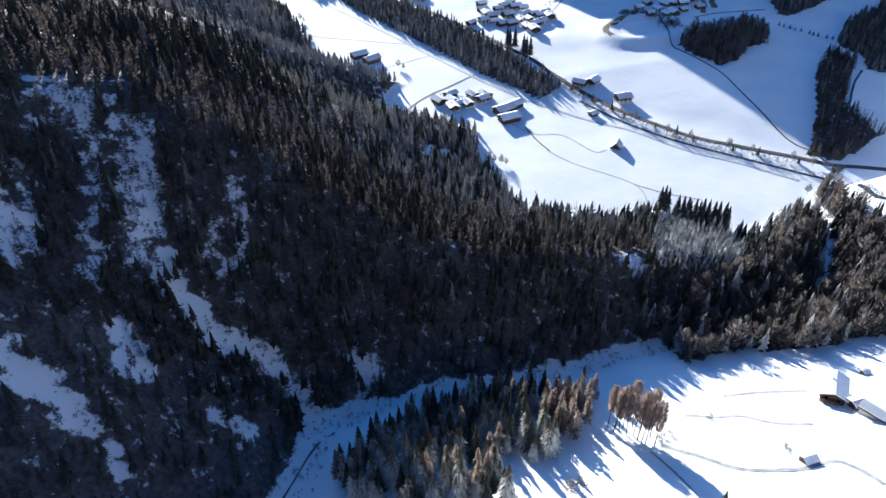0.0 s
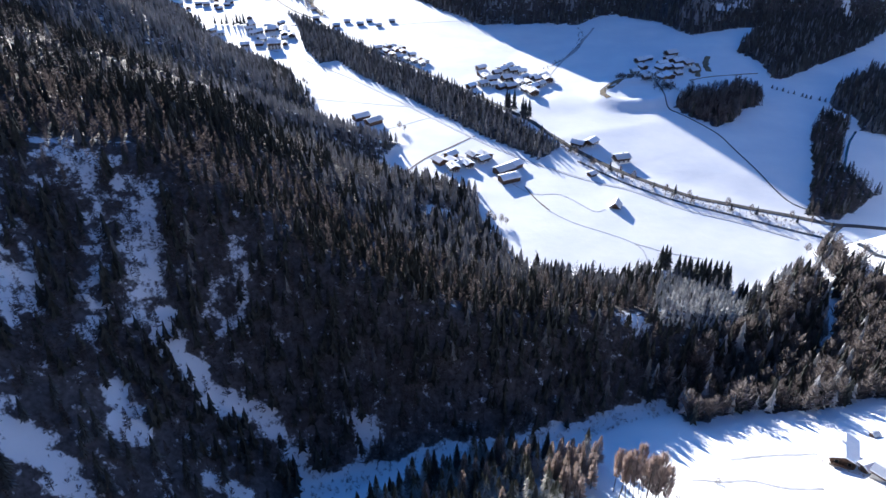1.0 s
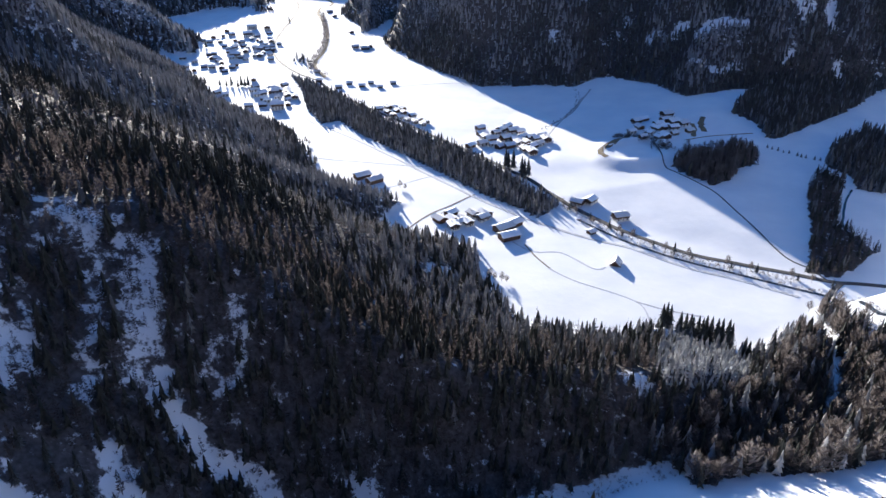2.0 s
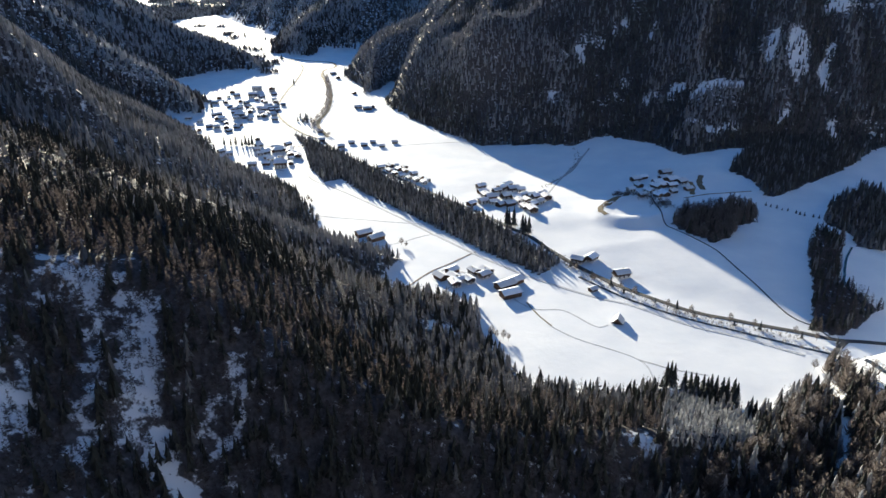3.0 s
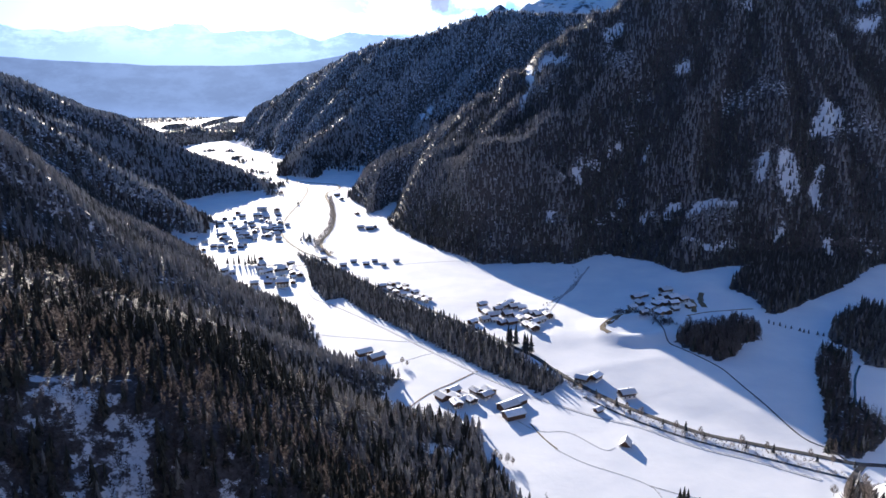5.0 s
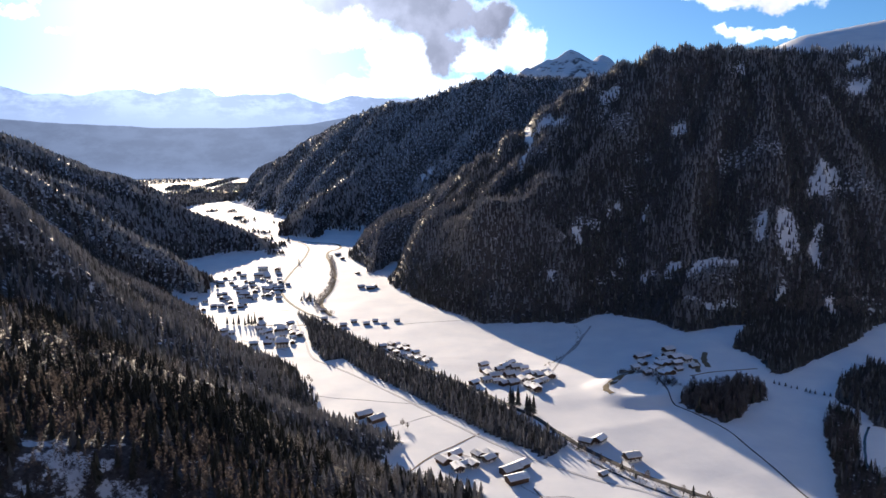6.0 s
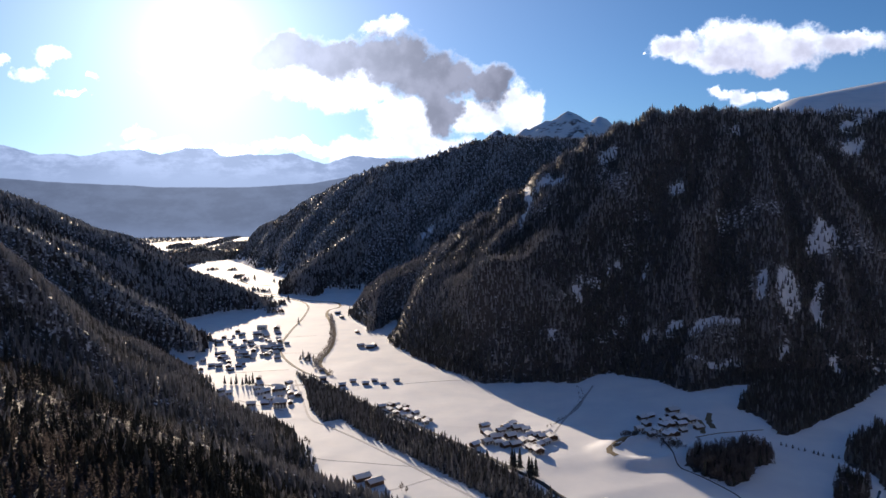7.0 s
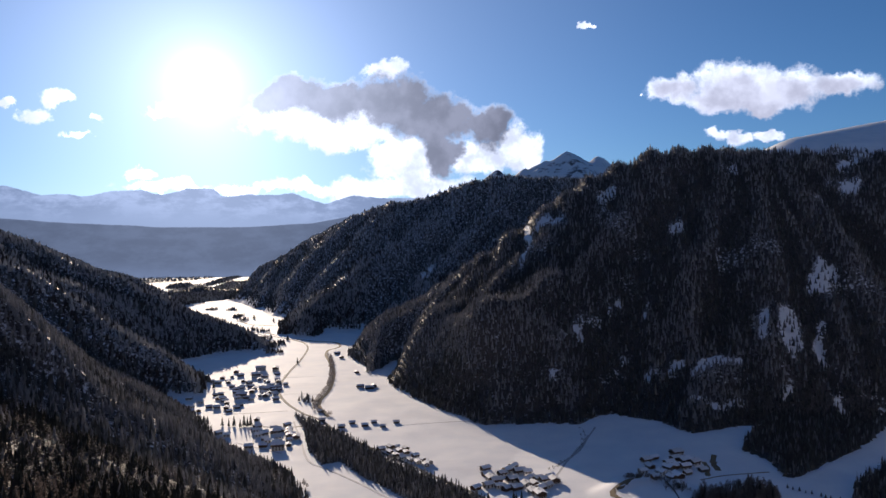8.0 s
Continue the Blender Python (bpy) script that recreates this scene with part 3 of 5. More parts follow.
def wooded(x, y):
    """How thickly the ground is covered with trees, 0 to 1."""
    x, y = np.asarray(x, float), np.asarray(y, float)
    d = floor_distance(x, y)
    cover = step(-1, 5, d + 4 * fbm(x, y, 30, 3, 9))
    dg, _ = line_distance(x, y, GORGE)
    cover = cover * step(1.5, 4.5, dg + 2.5 * fbm(x, y, 12, 3, 30))
    cover = cover * step(520, 470, land(x, y) + 30 * fbm(x, y, 200, 3, 11))
    dome = (x > 430) & (y > 1242 + 26 * fbm(x, y, 60, 3, 12)) & (y < 2200)
    cover = np.where(dome, 0.0, cover)
    # the unseen near bank gets dark floor without trees, added to cut bounced sunlight
    cover = np.where(near_bank(x, y) & ~inside(x, y, BROWN_WOOD), step(84, 60, y), cover)
    return cover * (1 - np.where(y > 700, 0.75, 0.84) * clearing(x, y))


gx = spaced(-3600, 2200, -260, 330, 4.0, 45)
gy = spaced(-760, 5150, 60, 700, 4.0, 45)
X, Y = np.meshgrid(gx, gy)
Z = land(X, Y)
nx, ny = len(gx), len(gy)
ids = np.arange(nx * ny).reshape(ny, nx)
quads = np.stack([ids[:-1, :-1], ids[:-1, 1:], ids[1:, 1:], ids[1:, :-1]], -1).reshape(-1, 4)
ground = big_mesh("ground", np.stack([X, Y, Z], -1).reshape(-1, 3), quads, [GROUND], smooth=True)
wood_layer = ground.data.attributes.new("wood", "FLOAT", "POINT")
WOOD = wooded(X, Y) * np.where(inside(X + 8 * fbm(X, Y, 25, 2, 40), Y, OPEN_FACE), 0.50 + 0.34 * face_columns(X, Y), np.where(Y > 440, np.where(Y > 2850, 0.97, np.where((X > -250) & (Y > 700) & (Y < 1250), np.interp(X, [0, 250], [0.78, 0.86]), 0.69)), 0.80))
for shape in (STRIP, GROVE, UPPER_WOOD, LOWER_WOOD, FOOT_WOOD):
    WOOD = np.maximum(WOOD, 0.8 * inside(X, Y, shape))
wood_layer.data.foreach_set("value", WOOD.astype(np.float32).ravel())
tagged(ground, "snow-covered valley floor and steep wooded mountain slopes", "ground", kind="structure")


def on_grid(x, y, table):
    x, y = np.asarray(x, float), np.asarray(y, float)
    i = np.clip(np.searchsorted(gx, x) - 1, 0, nx - 2)
    j = np.clip(np.searchsorted(gy, y) - 1, 0, ny - 2)
    u, v = (x - gx[i]) / (gx[i + 1] - gx[i]), (y - gy[j]) / (gy[j + 1] - gy[j])
    return (table[j, i] * (1 - u) + table[j, i + 1] * u) * (1 - v) + (table[j + 1, i] * (1 - u) + table[j + 1, i + 1] * u) * v


def height(x, y):
    """The ground sheet's own height."""
    return on_grid(x, y, Z)


# ---- the far summit ----
SNOW_PEAK = mottled("snow_peak", (0.10, 0.10, 0.12), (0.75, 0.77, 0.82), 0.02, 0.9, spread=(0.36, 0.46))


def snow_summit():
    """A pyramid summit with a lower twin, above the tree line."""
    xs, ys = np.meshgrid(np.linspace(-700, 1700, 190), np.linspace(2500, 4100, 110))
    tops = [(497, 3300, 644, 0.55), (641, 3320, 618, 0.62), (397, 3290, 603, 0.6), (173, 3290, 556, 0.65), (728, 3340, 584, 0.6), (300, 3290, 564, 0.6), (560, 3310, 606, 0.7)]
    zz = np.full_like(xs, -50.0)
    for px, py, pz, k in tops:
        dx, dy = np.abs(xs - px), np.abs(ys - py)
        zz = np.maximum(zz, pz - k * np.hypot(dx, dy) * (1 + 0.35 * fbm(xs, ys, 90, 4, 1)) - 0.15 * np.minimum(dx, dy))
    zz += 10 * fbm(xs, ys, 60, 4, 2)
    n0, n1 = xs.shape
    q = np.arange(n0 * n1).reshape(n0, n1)
    f = np.stack([q[:-1, :-1], q[:-1, 1:], q[1:, 1:], q[1:, :-1]], -1).reshape(-1, 4)
    return tagged(big_mesh("snowy_summit", np.stack([xs, ys, zz], -1).reshape(-1, 3), f, [SNOW_PEAK], smooth=True),
                  "snow-covered pyramid summit above the wooded ridges", "mountain", kind="structure")


snow_summit()


# ---- roads, tracks and streams ----
def along(line, gap):
    """Points about gap metres apart on a smooth curve through the line."""
    pts = [Vector((*p, 0)) for p in line]
    pts = [2 * pts[0] - pts[1]] + pts + [2 * pts[-1] - pts[-2]]
    out = []
    for a, b, c, d in zip(pts, pts[1:], pts[2:], pts[3:]):
        n = max(1, int((c - b).length / gap))
        for k in range(n):
            t = k / n
            out.append(0.5 * ((2 * b) + (c - a) * t + (2 * a - 5 * b + 4 * c - d) * t * t + (3 * b - a - 3 * c + d) * t ** 3))
    return out + [pts[-2]]


def ribbon(name, line, width, mat, label, category, lift=0.22, gap=4.0, ragged=0.0, crown=0.0):
    pts = along(line, gap)
    v, f = [], []
    for i, p in enumerate(pts):
        way_ = (pts[min(i + 1, len(pts) - 1)] - pts[max(i - 1, 0)]).normalized()
        side = Vector((way_.y, -way_.x, 0))
        for k, s in enumerate((-1.12, -1, 0, 1, 1.12)):
            w = width / 2 * (1 + ragged * random.uniform(-1, 1))
            q = p + side * s * w
            z = float(height(q.x, q.y))
            v.append((q.x, q.y, z + (-0.35 if k in (0, 4) else lift + (crown if k == 2 else 0))))
    for i in range(len(pts) - 1):
        for k in range(4):
            a = i * 5 + k
            f.append((a, a + 1, a + 6, a + 5))
    ob = mesh_of(name, v, f, mat, smooth=False)
    return tagged(ob, label, category, kind="structure")


MAIN_ROAD = [(330, 355), (257, 371), (237, 375), (224, 377), (202, 388), (175, 400), (146, 414), (115, 443), (99, 463), (82, 487), (68, 512), (57, 536), (35, 567), (11, 604),
             (-26, 651), (-63, 701), (-90, 735), (-139, 799), (-178, 866), (-206, 900), (-240, 957), (-264, 1011), (-279, 1060), (-289, 1121), (-299, 1217), (-306, 1318), (-318, 1423), (-331, 1494), (-358, 1565), (-396, 1614), (-440, 1657), (-560, 1760)]
STREAM = [(260, 290), (226, 320), (222, 338), (217, 357), (201, 368), (173, 385), (143, 402), (113, 427), (84, 464)]
ribbon("road", MAIN_ROAD, 3.6, ASPHALT, "dark cleared asphalt valley road", "road", lift=0.35, crown=0.05)
ribbon("road", [(197, 360), (171, 378), (141, 394), (111, 420), (90, 432), (58, 456), (14, 500), (-33, 559), (-90, 630), (-130, 675), (-156, 703), (-178, 767), (-208, 858)], 2.2, TRODDEN,
       "narrow snow-packed farm lane along the wood", "lane")
ribbon("road", [(228, 375), (220, 367), (211, 357), (203, 344), (202, 332), (201, 313), (198, 281)], 3.4, ASPHALT, "dark side road over the stream bridge", "road", lift=0.3)
ribbon("road", [(166, 618), (169, 582), (166, 550), (173, 535), (190, 502), (196, 474), (201, 446), (208, 406), (218, 392), (222, 378)], 0.9, ASPHALT, "thin dark lane climbing to the hamlet", "lane")
ribbon("water", STREAM, 2.2, WATER, "dark narrow stream between snowy banks", "stream", lift=0.18)
ribbon("water", [(148, 240), (158, 249), (171, 264), (185, 290), (190, 307), (196, 330)], 3.4, SNOW, "frozen snow-covered stream bed", "stream", ragged=0.25)
ribbon("water", [(299, 510), (285, 490), (271, 464), (264, 447), (262, 410)], 1.6, WATER, "thin dark brook in the snow", "brook", ragged=0.3)
ribbon("water", [(-52, 122), (-48, 136), (-45, 146), (-40, 152)], 0.45, WATER, "half-frozen brook in the gorge", "brook", ragged=0.5, lift=0.3)
ribbon("bank", [(156, 633), (148, 618), (138, 605), (127, 592), (119, 578), (122, 566)], 4.4, VERGE, "brown bank of dry grass free of snow", "bank", ragged=0.4)
ribbon("bank", [(234, 672), (226, 652), (223, 632)], 5.0, VERGE, "brown slope of dry grass free of snow", "bank", ragged=0.4)
ribbon("bank", [(218, 652), (215, 636), (209, 618)], 4.0, VERGE, "brown slope of dry grass free of snow", "bank", ragged=0.4)
for line, wide, text in (
        ([(-37, 447), (-30, 461), (-20, 476), (-9, 487), (11, 509)], 1.0, "dark ditch across the snowfield"),
        ([(43, 424), (49, 406), (56, 391)], 0.8, "dark ditch across the snowfield"),
        ([(199, 608), (226, 621), (267, 631)], 1.2, "dark terrace edge in the snow"),
        ([(-250, 836), (-210, 832), (-165, 846)], 2.0, "dark field boundary by the houses")):
    ribbon("ditch", line, wide, VERGE, text, "ditch", ragged=0.35)
for line, wide in (
        ([(-20, 470), (-8, 478), (4, 470), (15, 471)], 1.6), ([(30, 437), (46, 415), (66, 412), (83, 391), (91, 393)], 1.0), ([(101, 352), (108, 348), (117, 343), (135, 337)], 0.9),
        ([(55, 391), (70, 375), (101, 352), (104, 325)], 0.8), ([(63, 143), (67, 140), (74, 135), (80, 130), (88, 128), (98, 129), (104, 131), (109, 132), (113, 128), (116, 121)], 1.5),
        ([(75, 159), (84, 158), (93, 158), (101, 153), (112, 151)], 1.2), ([(92, 171), (102, 172), (121, 172)], 1.2), ([(59, 140), (63, 130), (66, 118)], 0.7),
        ([(-66, 520), (-50, 528), (-28, 545), (-5, 552)], 1.0), ([(-130, 590), (-60, 575), (-20, 568)], 0.8), ([(82, 642), (100, 690), (125, 745), (145, 790)], 2.0),
        ([(85, 671), (114, 716), (133, 766)], 2.2), ([(-190, 729), (-215, 745), (-250, 770)], 2.0), ([(-222, 731), (-240, 800), (-255, 850)], 1.8),
        ([(-310, 900), (-270, 905), (-230, 915)], 2.5), ([(-380, 1075), (-340, 1060), (-270, 1040)], 2.5), ([(-262, 1020), (-230, 1020), (-205, 1015)], 1.4),
        ([(-300, 1180), (-290, 1150), (-245, 1160)], 1.6), ([(-76, 838), (-20, 850), (60, 830)], 0.9)):
    ribbon("track", line, wide, SHADED_TRACK if line[0][1] < 200 else TRODDEN, "trodden track in the snow", "track", ragged=0.25, lift=0.12, gap=1.5)


def river_loop(line, wide):
    return ribbon("water", line, wide, VERGE, "brown brushy river bend between white fields", "river", ragged=0.3)


river_loop([(-170, 880), (-197, 955), (-200, 1040), (-209, 1127), (-225, 1214), (-252, 1315), (-270, 1383), (-276, 1443), (-264, 1473), (-265, 1514), (-288, 1560), (-330, 1581), (-382, 1613)], 5.0)
ribbon("water", [(-483, 1877), (-537, 1908), (-594, 1940), (-656, 2063), (-706, 2236)], 5.0, VERGE, "dark river bend far down the valley", "river", ragged=0.3)
ribbon("water", [(-448, 1688), (-489, 1734), (-539, 1761), (-607, 1838)], 5.0, VERGE, "dark river bend far down the valley", "river", ragged=0.3)
ribbon("road", [(-1420, 3080), (-1500, 3400), (-1600, 3650), (-1660, 3950)], 9.0, TRODDEN, "far road over the snowy plain", "road", ragged=0.1)


# ---- trees ----
def spruce_shape(rng, tiers, spokes, width=0.17, trunk=True):
    """Verts and tris of a conifer one metre high: ragged drooping tiers round a trunk."""
    v, f = [], []
    if trunk:
        v += [(0.012 * math.cos(k * math.pi / 2), 0.012 * math.sin(k * math.pi / 2), -0.05) for k in range(4)] + [(0, 0, 0.5)]
        f += [(k, (k + 1) % 4, 4) for k in range(4)]
    for i in range(tiers):
        u = i / tiers
        base = 0.08 + 0.86 * u
        top = min(1.0, base + 1.9 * 0.9 / tiers)
        r = width * (1 - u) ** 0.85 * rng.uniform(0.85, 1.12) + 0.012
        c = len(v)
        v.append((rng.uniform(-.006, .006), rng.uniform(-.006, .006), top if i < tiers - 1 else 1.0))
        n = spokes * 2
        spin = rng.uniform(0, 6.28)
        for k in range(n):
            a = spin + 2 * math.pi * (k + rng.uniform(-.25, .25)) / n
            q = r * (rng.uniform(0.8, 1.25) if k % 2 == 0 else rng.uniform(0.35, 0.6))
            v.append((q * math.cos(a), q * math.sin(a), base + (-0.035 if k % 2 == 0 else 0.03) + rng.uniform(-.015, .015)))
        f += [(c, c + 1 + k, c + 1 + (k + 1) % n) for k in range(n)]
    return np.array(v), np.array(f)


def larch_shape(rng, twigs, width=0.17, foot=0.22, rise=(0.0, 0.5), thin=1.0, fan=False):
    """A bare tree one metre high: trunk and thin rising twig sprays."""
    v, f = [], []
    for k in range(3):
        a = k * 2.1
        v.append((0.011 * math.cos(a), 0.011 * math.sin(a), -0.05))
    v.append((0, 0, 1.0))
    f += [(k, (k + 1) % 3, 3) for k in range(3)]
    for i in range(twigs):
        u = (i + rng.random()) / twigs
        z0 = foot + (0.96 - foot) * u
        a = rng.uniform(0, 6.28)
        r = width * (math.sin(math.pi * (0.2 + 0.75 * u)) if fan else (1 - u) ** 0.7) * rng.uniform(0.6, 1.1) + 0.015
        z1 = z0 + r * rng.uniform(*rise)
        w = (0.010 + 0.012 * rng.random()) * thin
        c = len(v)
        ca, sa = math.cos(a), math.sin(a)
        tilt = rng.uniform(-0.02, 0.02)
        v += [(0, 0, z0), (r * 0.6 * ca - w * sa, r * 0.6 * sa + w * ca, (z0 + z1) / 2 + tilt),
              (r * ca, r * sa, z1), (r * 0.6 * ca + w * sa, r * 0.6 * sa - w * ca, (z0 + z1) / 2 - tilt - 0.02)]
        f += [(c, c + 1, c + 2), (c, c + 2, c + 3)]
    return np.array(v), np.array(f)


def scatter(x0, x1, y0, y1, gap, rng, density):
    """Jittered places about gap metres apart, thinned by a density function."""
    a, b = np.meshgrid(np.arange(x0, x1, gap), np.arange(y0, y1, gap))
    a = a.ravel() + rng.uniform(-.48, .48, a.size) * gap
    b = b.ravel() + rng.uniform(-.48, .48, b.size) * gap
    keep = rng.random(a.size) < density(a, b)
    return a[keep], b[keep]


def in_shape(shape, density=0.95):
    box = (min(p[0] for p in shape), max(p[0] for p in shape), min(p[1] for p in shape), max(p[1] for p in shape))
    return box, lambda a, b: density * inside(a, b, shape) * (1 - clearing(a, b))


def forest(name, places, kinds, heights, rng, label, fat=(0.85, 1.2), shares=None):
    """One mesh of many trees. kinds: (shapes, material) pairs; shares(x, y): their weights, place by place."""
    x, y = places
    z = height(x, y)
    flat = [(sh, k) for k, (shapes, _) in enumerate(kinds) for sh in shapes]
    weights = np.array([np.broadcast_to(w, x.shape) for w in (shares(x, y) if shares else [1.0] * len(kinds))], float)
    weights = np.cumsum(weights / weights.sum(0), 0)
    kind = (rng.random(len(x))[None] > weights).sum(0).clip(0, len(kinds) - 1)
    h = rng.uniform(heights[0], heights[1], len(x)) * (0.7 + 0.55 * rng.random(len(x)))
    w = h * rng.uniform(fat[0], fat[1], len(x))
    turn = rng.uniform(0, 2 * math.pi, len(x))
    pick = rng.random(len(x))
    allv, allf, allm, base = [], [], [], 0
    for kk, (shapes, _) in enumerate(kinds):
        for i, (sv, sf) in enumerate(shapes):
            k = np.where((kind == kk) & ((pick * len(shapes)).astype(int) == i))[0]
            if not len(k):
                continue
            c, s = np.cos(turn[k])[:, None], np.sin(turn[k])[:, None]
            vx = (sv[None, :, 0] * c - sv[None, :, 1] * s) * w[k, None] + x[k, None]
            vy = (sv[None, :, 0] * s + sv[None, :, 1] * c) * w[k, None] + y[k, None]
            vz = sv[None, :, 2] * h[k, None] + z[k, None]
            allv.append(np.stack([vx, vy, vz], -1).reshape(-1, 3))
            allf.append((sf[None] + base + np.arange(len(k))[:, None, None] * len(sv)).reshape(-1, 3))
            allm.append(np.full(len(k) * len(sf), kk))
            base += len(k) * len(sv)
    ob = big_mesh(name, np.concatenate(allv), np.concatenate(allf), [m for _, m in kinds], np.concatenate(allm))
    return tagged(ob, label, "forest", kind="stuff")


rng = np.random.default_rng(5)
prng = random.Random(4)
FINE = [spruce_shape(prng, 6, 4, 0.19) for _ in range(5)]
MIDDLE = [spruce_shape(prng, 3, 3, 0.20, False) for _ in range(4)]
COARSE = [spruce_shape(prng, 2, 3, 0.25, False) for _ in range(3)]
FINE_FAR = [spruce_shape(prng, 5, 5, 0.2) for _ in range(4)]
BARE = [larch_shape(prng, 54, 0.17, 0.10, thin=0.28) for _ in range(4)]
BARE_MIDDLE = [larch_shape(prng, 12, thin=1.7) for _ in range(3)]
BROAD = [larch_shape(prng, 84, 0.30, 0.12, (0.6, 1.8), 0.3) for _ in range(4)]


def near_corner(a, b):
    """The foot of the shaded spur, where trees stand singly."""
    return (b < 150) & (a > -135)


def face_density(a, b):
    face = inside(a + 8 * fbm(a, b, 25, 2, 40), b, OPEN_FACE)
    return wooded(a, b) * np.where(face, 0.36 + 0.6 * face_columns(a, b), 0.95)


def spur_density(a, b):
    return face_density(a, b) * ~inside(a, b, BROWN_WOOD) * ~inside(a, b, FROST_WOOD) * (b < 440) * ~near_corner(a, b)


def spur_shares(a, b):
    larch = 0.55 + 0.5 * fbm(a, b, 60, 3, 17)
    frost = 0.7 * step(120, 10, floor_distance(a, b)) * step(215, 290, b) + 0.02
    bare = inside(a, b, OPEN_FACE) * (1 - face_columns(a, b))
    return np.clip(0.65 - larch * 0.6, 0.1, 1) * (1 - bare), np.clip(larch, 0.03, 0.8) + bare, frost * (1 - bare)


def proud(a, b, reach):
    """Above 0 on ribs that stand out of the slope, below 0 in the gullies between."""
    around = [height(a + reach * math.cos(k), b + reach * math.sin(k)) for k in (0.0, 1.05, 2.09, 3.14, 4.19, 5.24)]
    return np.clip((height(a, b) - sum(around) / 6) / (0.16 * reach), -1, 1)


def side_shares(a, b):
    """Rimed spruce, bare larch, hoar-white spruce and dark spruce, by slope and rib; their tones paint relief shading.
    """
    larch = np.clip(0.3 + 0.7 * fbm(a, b, 110, 3, 18), 0.02, 0.75)
    low = step(150, 10, floor_distance(a, b))
    # frost-pale ribs and dark gullies put the relief's light and shade into colour
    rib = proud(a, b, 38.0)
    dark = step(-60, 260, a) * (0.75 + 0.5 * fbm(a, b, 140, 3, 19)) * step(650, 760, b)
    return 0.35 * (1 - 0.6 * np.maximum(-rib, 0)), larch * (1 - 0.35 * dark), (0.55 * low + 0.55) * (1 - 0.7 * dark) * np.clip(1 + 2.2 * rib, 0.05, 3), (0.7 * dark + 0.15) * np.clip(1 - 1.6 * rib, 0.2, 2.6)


SPUR = [(FINE, SPRUCE), (BARE, LARCH), (FINE, HAZY_RIME)]
SIDE = [(MIDDLE, HAZY_RIME), (BARE_MIDDLE, LARCH), (MIDDLE, HOAR), (MIDDLE, DUSKY)]
FARTHER = [(COARSE, HAZY_RIME), (COARSE, LARCH), (COARSE, HAZY_HOAR), (COARSE, DUSKY)]
SPUR_BACK = [(FINE_FAR, SPRUCE), (BARE_MIDDLE, LARCH), (FINE_FAR, HOAR)]


def left_side(a, b):
    """The slope that falls to the valley, as far as its crest."""
    c = np.array(CREST_LEFT[::-1])
    return wooded(a, b) * (a > np.interp(b, c[:, 1], c[:, 0]) - 40)


def far_side(a, b):
    c = np.array(CREST_FAR)
    return wooded(a, b) * ((b > 1480) | (a < 0)) * (b < np.interp(a, c[:, 0], c[:, 1]) + 40)


def near_side(a, b):
    c = np.array(CREST_NEAR)
    return wooded(a, b) * (b < np.interp(a, c[:, 0], c[:, 1]) + np.interp(a, [0, 60, 300], [420, 160, 25]))


forest("mixed_forest", scatter(-300, 240, 90, 290, 3.0, rng, spur_density), SPUR, (7, 11), rng, "dense dark spruce and bare larch forest on the shaded spur", shares=spur_shares)
forest("mixed_forest", scatter(-330, 240, 290, 440, 3.2, rng, spur_density), SPUR_BACK, (7.5, 11), rng, "frosted spruce and larch forest behind the spur's crest", shares=spur_shares)
forest("mixed_forest", scatter(-560, 20, 440, 1000, 3.8, rng, wooded), SIDE, (7, 10), rng, "dense spruce and larch forest on the valley side", shares=side_shares)
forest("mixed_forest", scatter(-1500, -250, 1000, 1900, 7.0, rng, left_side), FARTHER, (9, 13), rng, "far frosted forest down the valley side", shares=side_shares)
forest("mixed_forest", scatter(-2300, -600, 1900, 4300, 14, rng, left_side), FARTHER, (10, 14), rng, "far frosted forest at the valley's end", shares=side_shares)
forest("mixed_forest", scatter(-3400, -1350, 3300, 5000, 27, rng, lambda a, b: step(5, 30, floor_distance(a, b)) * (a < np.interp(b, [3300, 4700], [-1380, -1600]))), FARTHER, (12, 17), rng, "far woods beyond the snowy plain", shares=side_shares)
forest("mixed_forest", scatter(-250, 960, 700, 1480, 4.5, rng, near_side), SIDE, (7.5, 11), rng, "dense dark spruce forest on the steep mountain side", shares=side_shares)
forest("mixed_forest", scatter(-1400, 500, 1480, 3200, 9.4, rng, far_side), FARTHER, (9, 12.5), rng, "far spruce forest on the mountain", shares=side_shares)
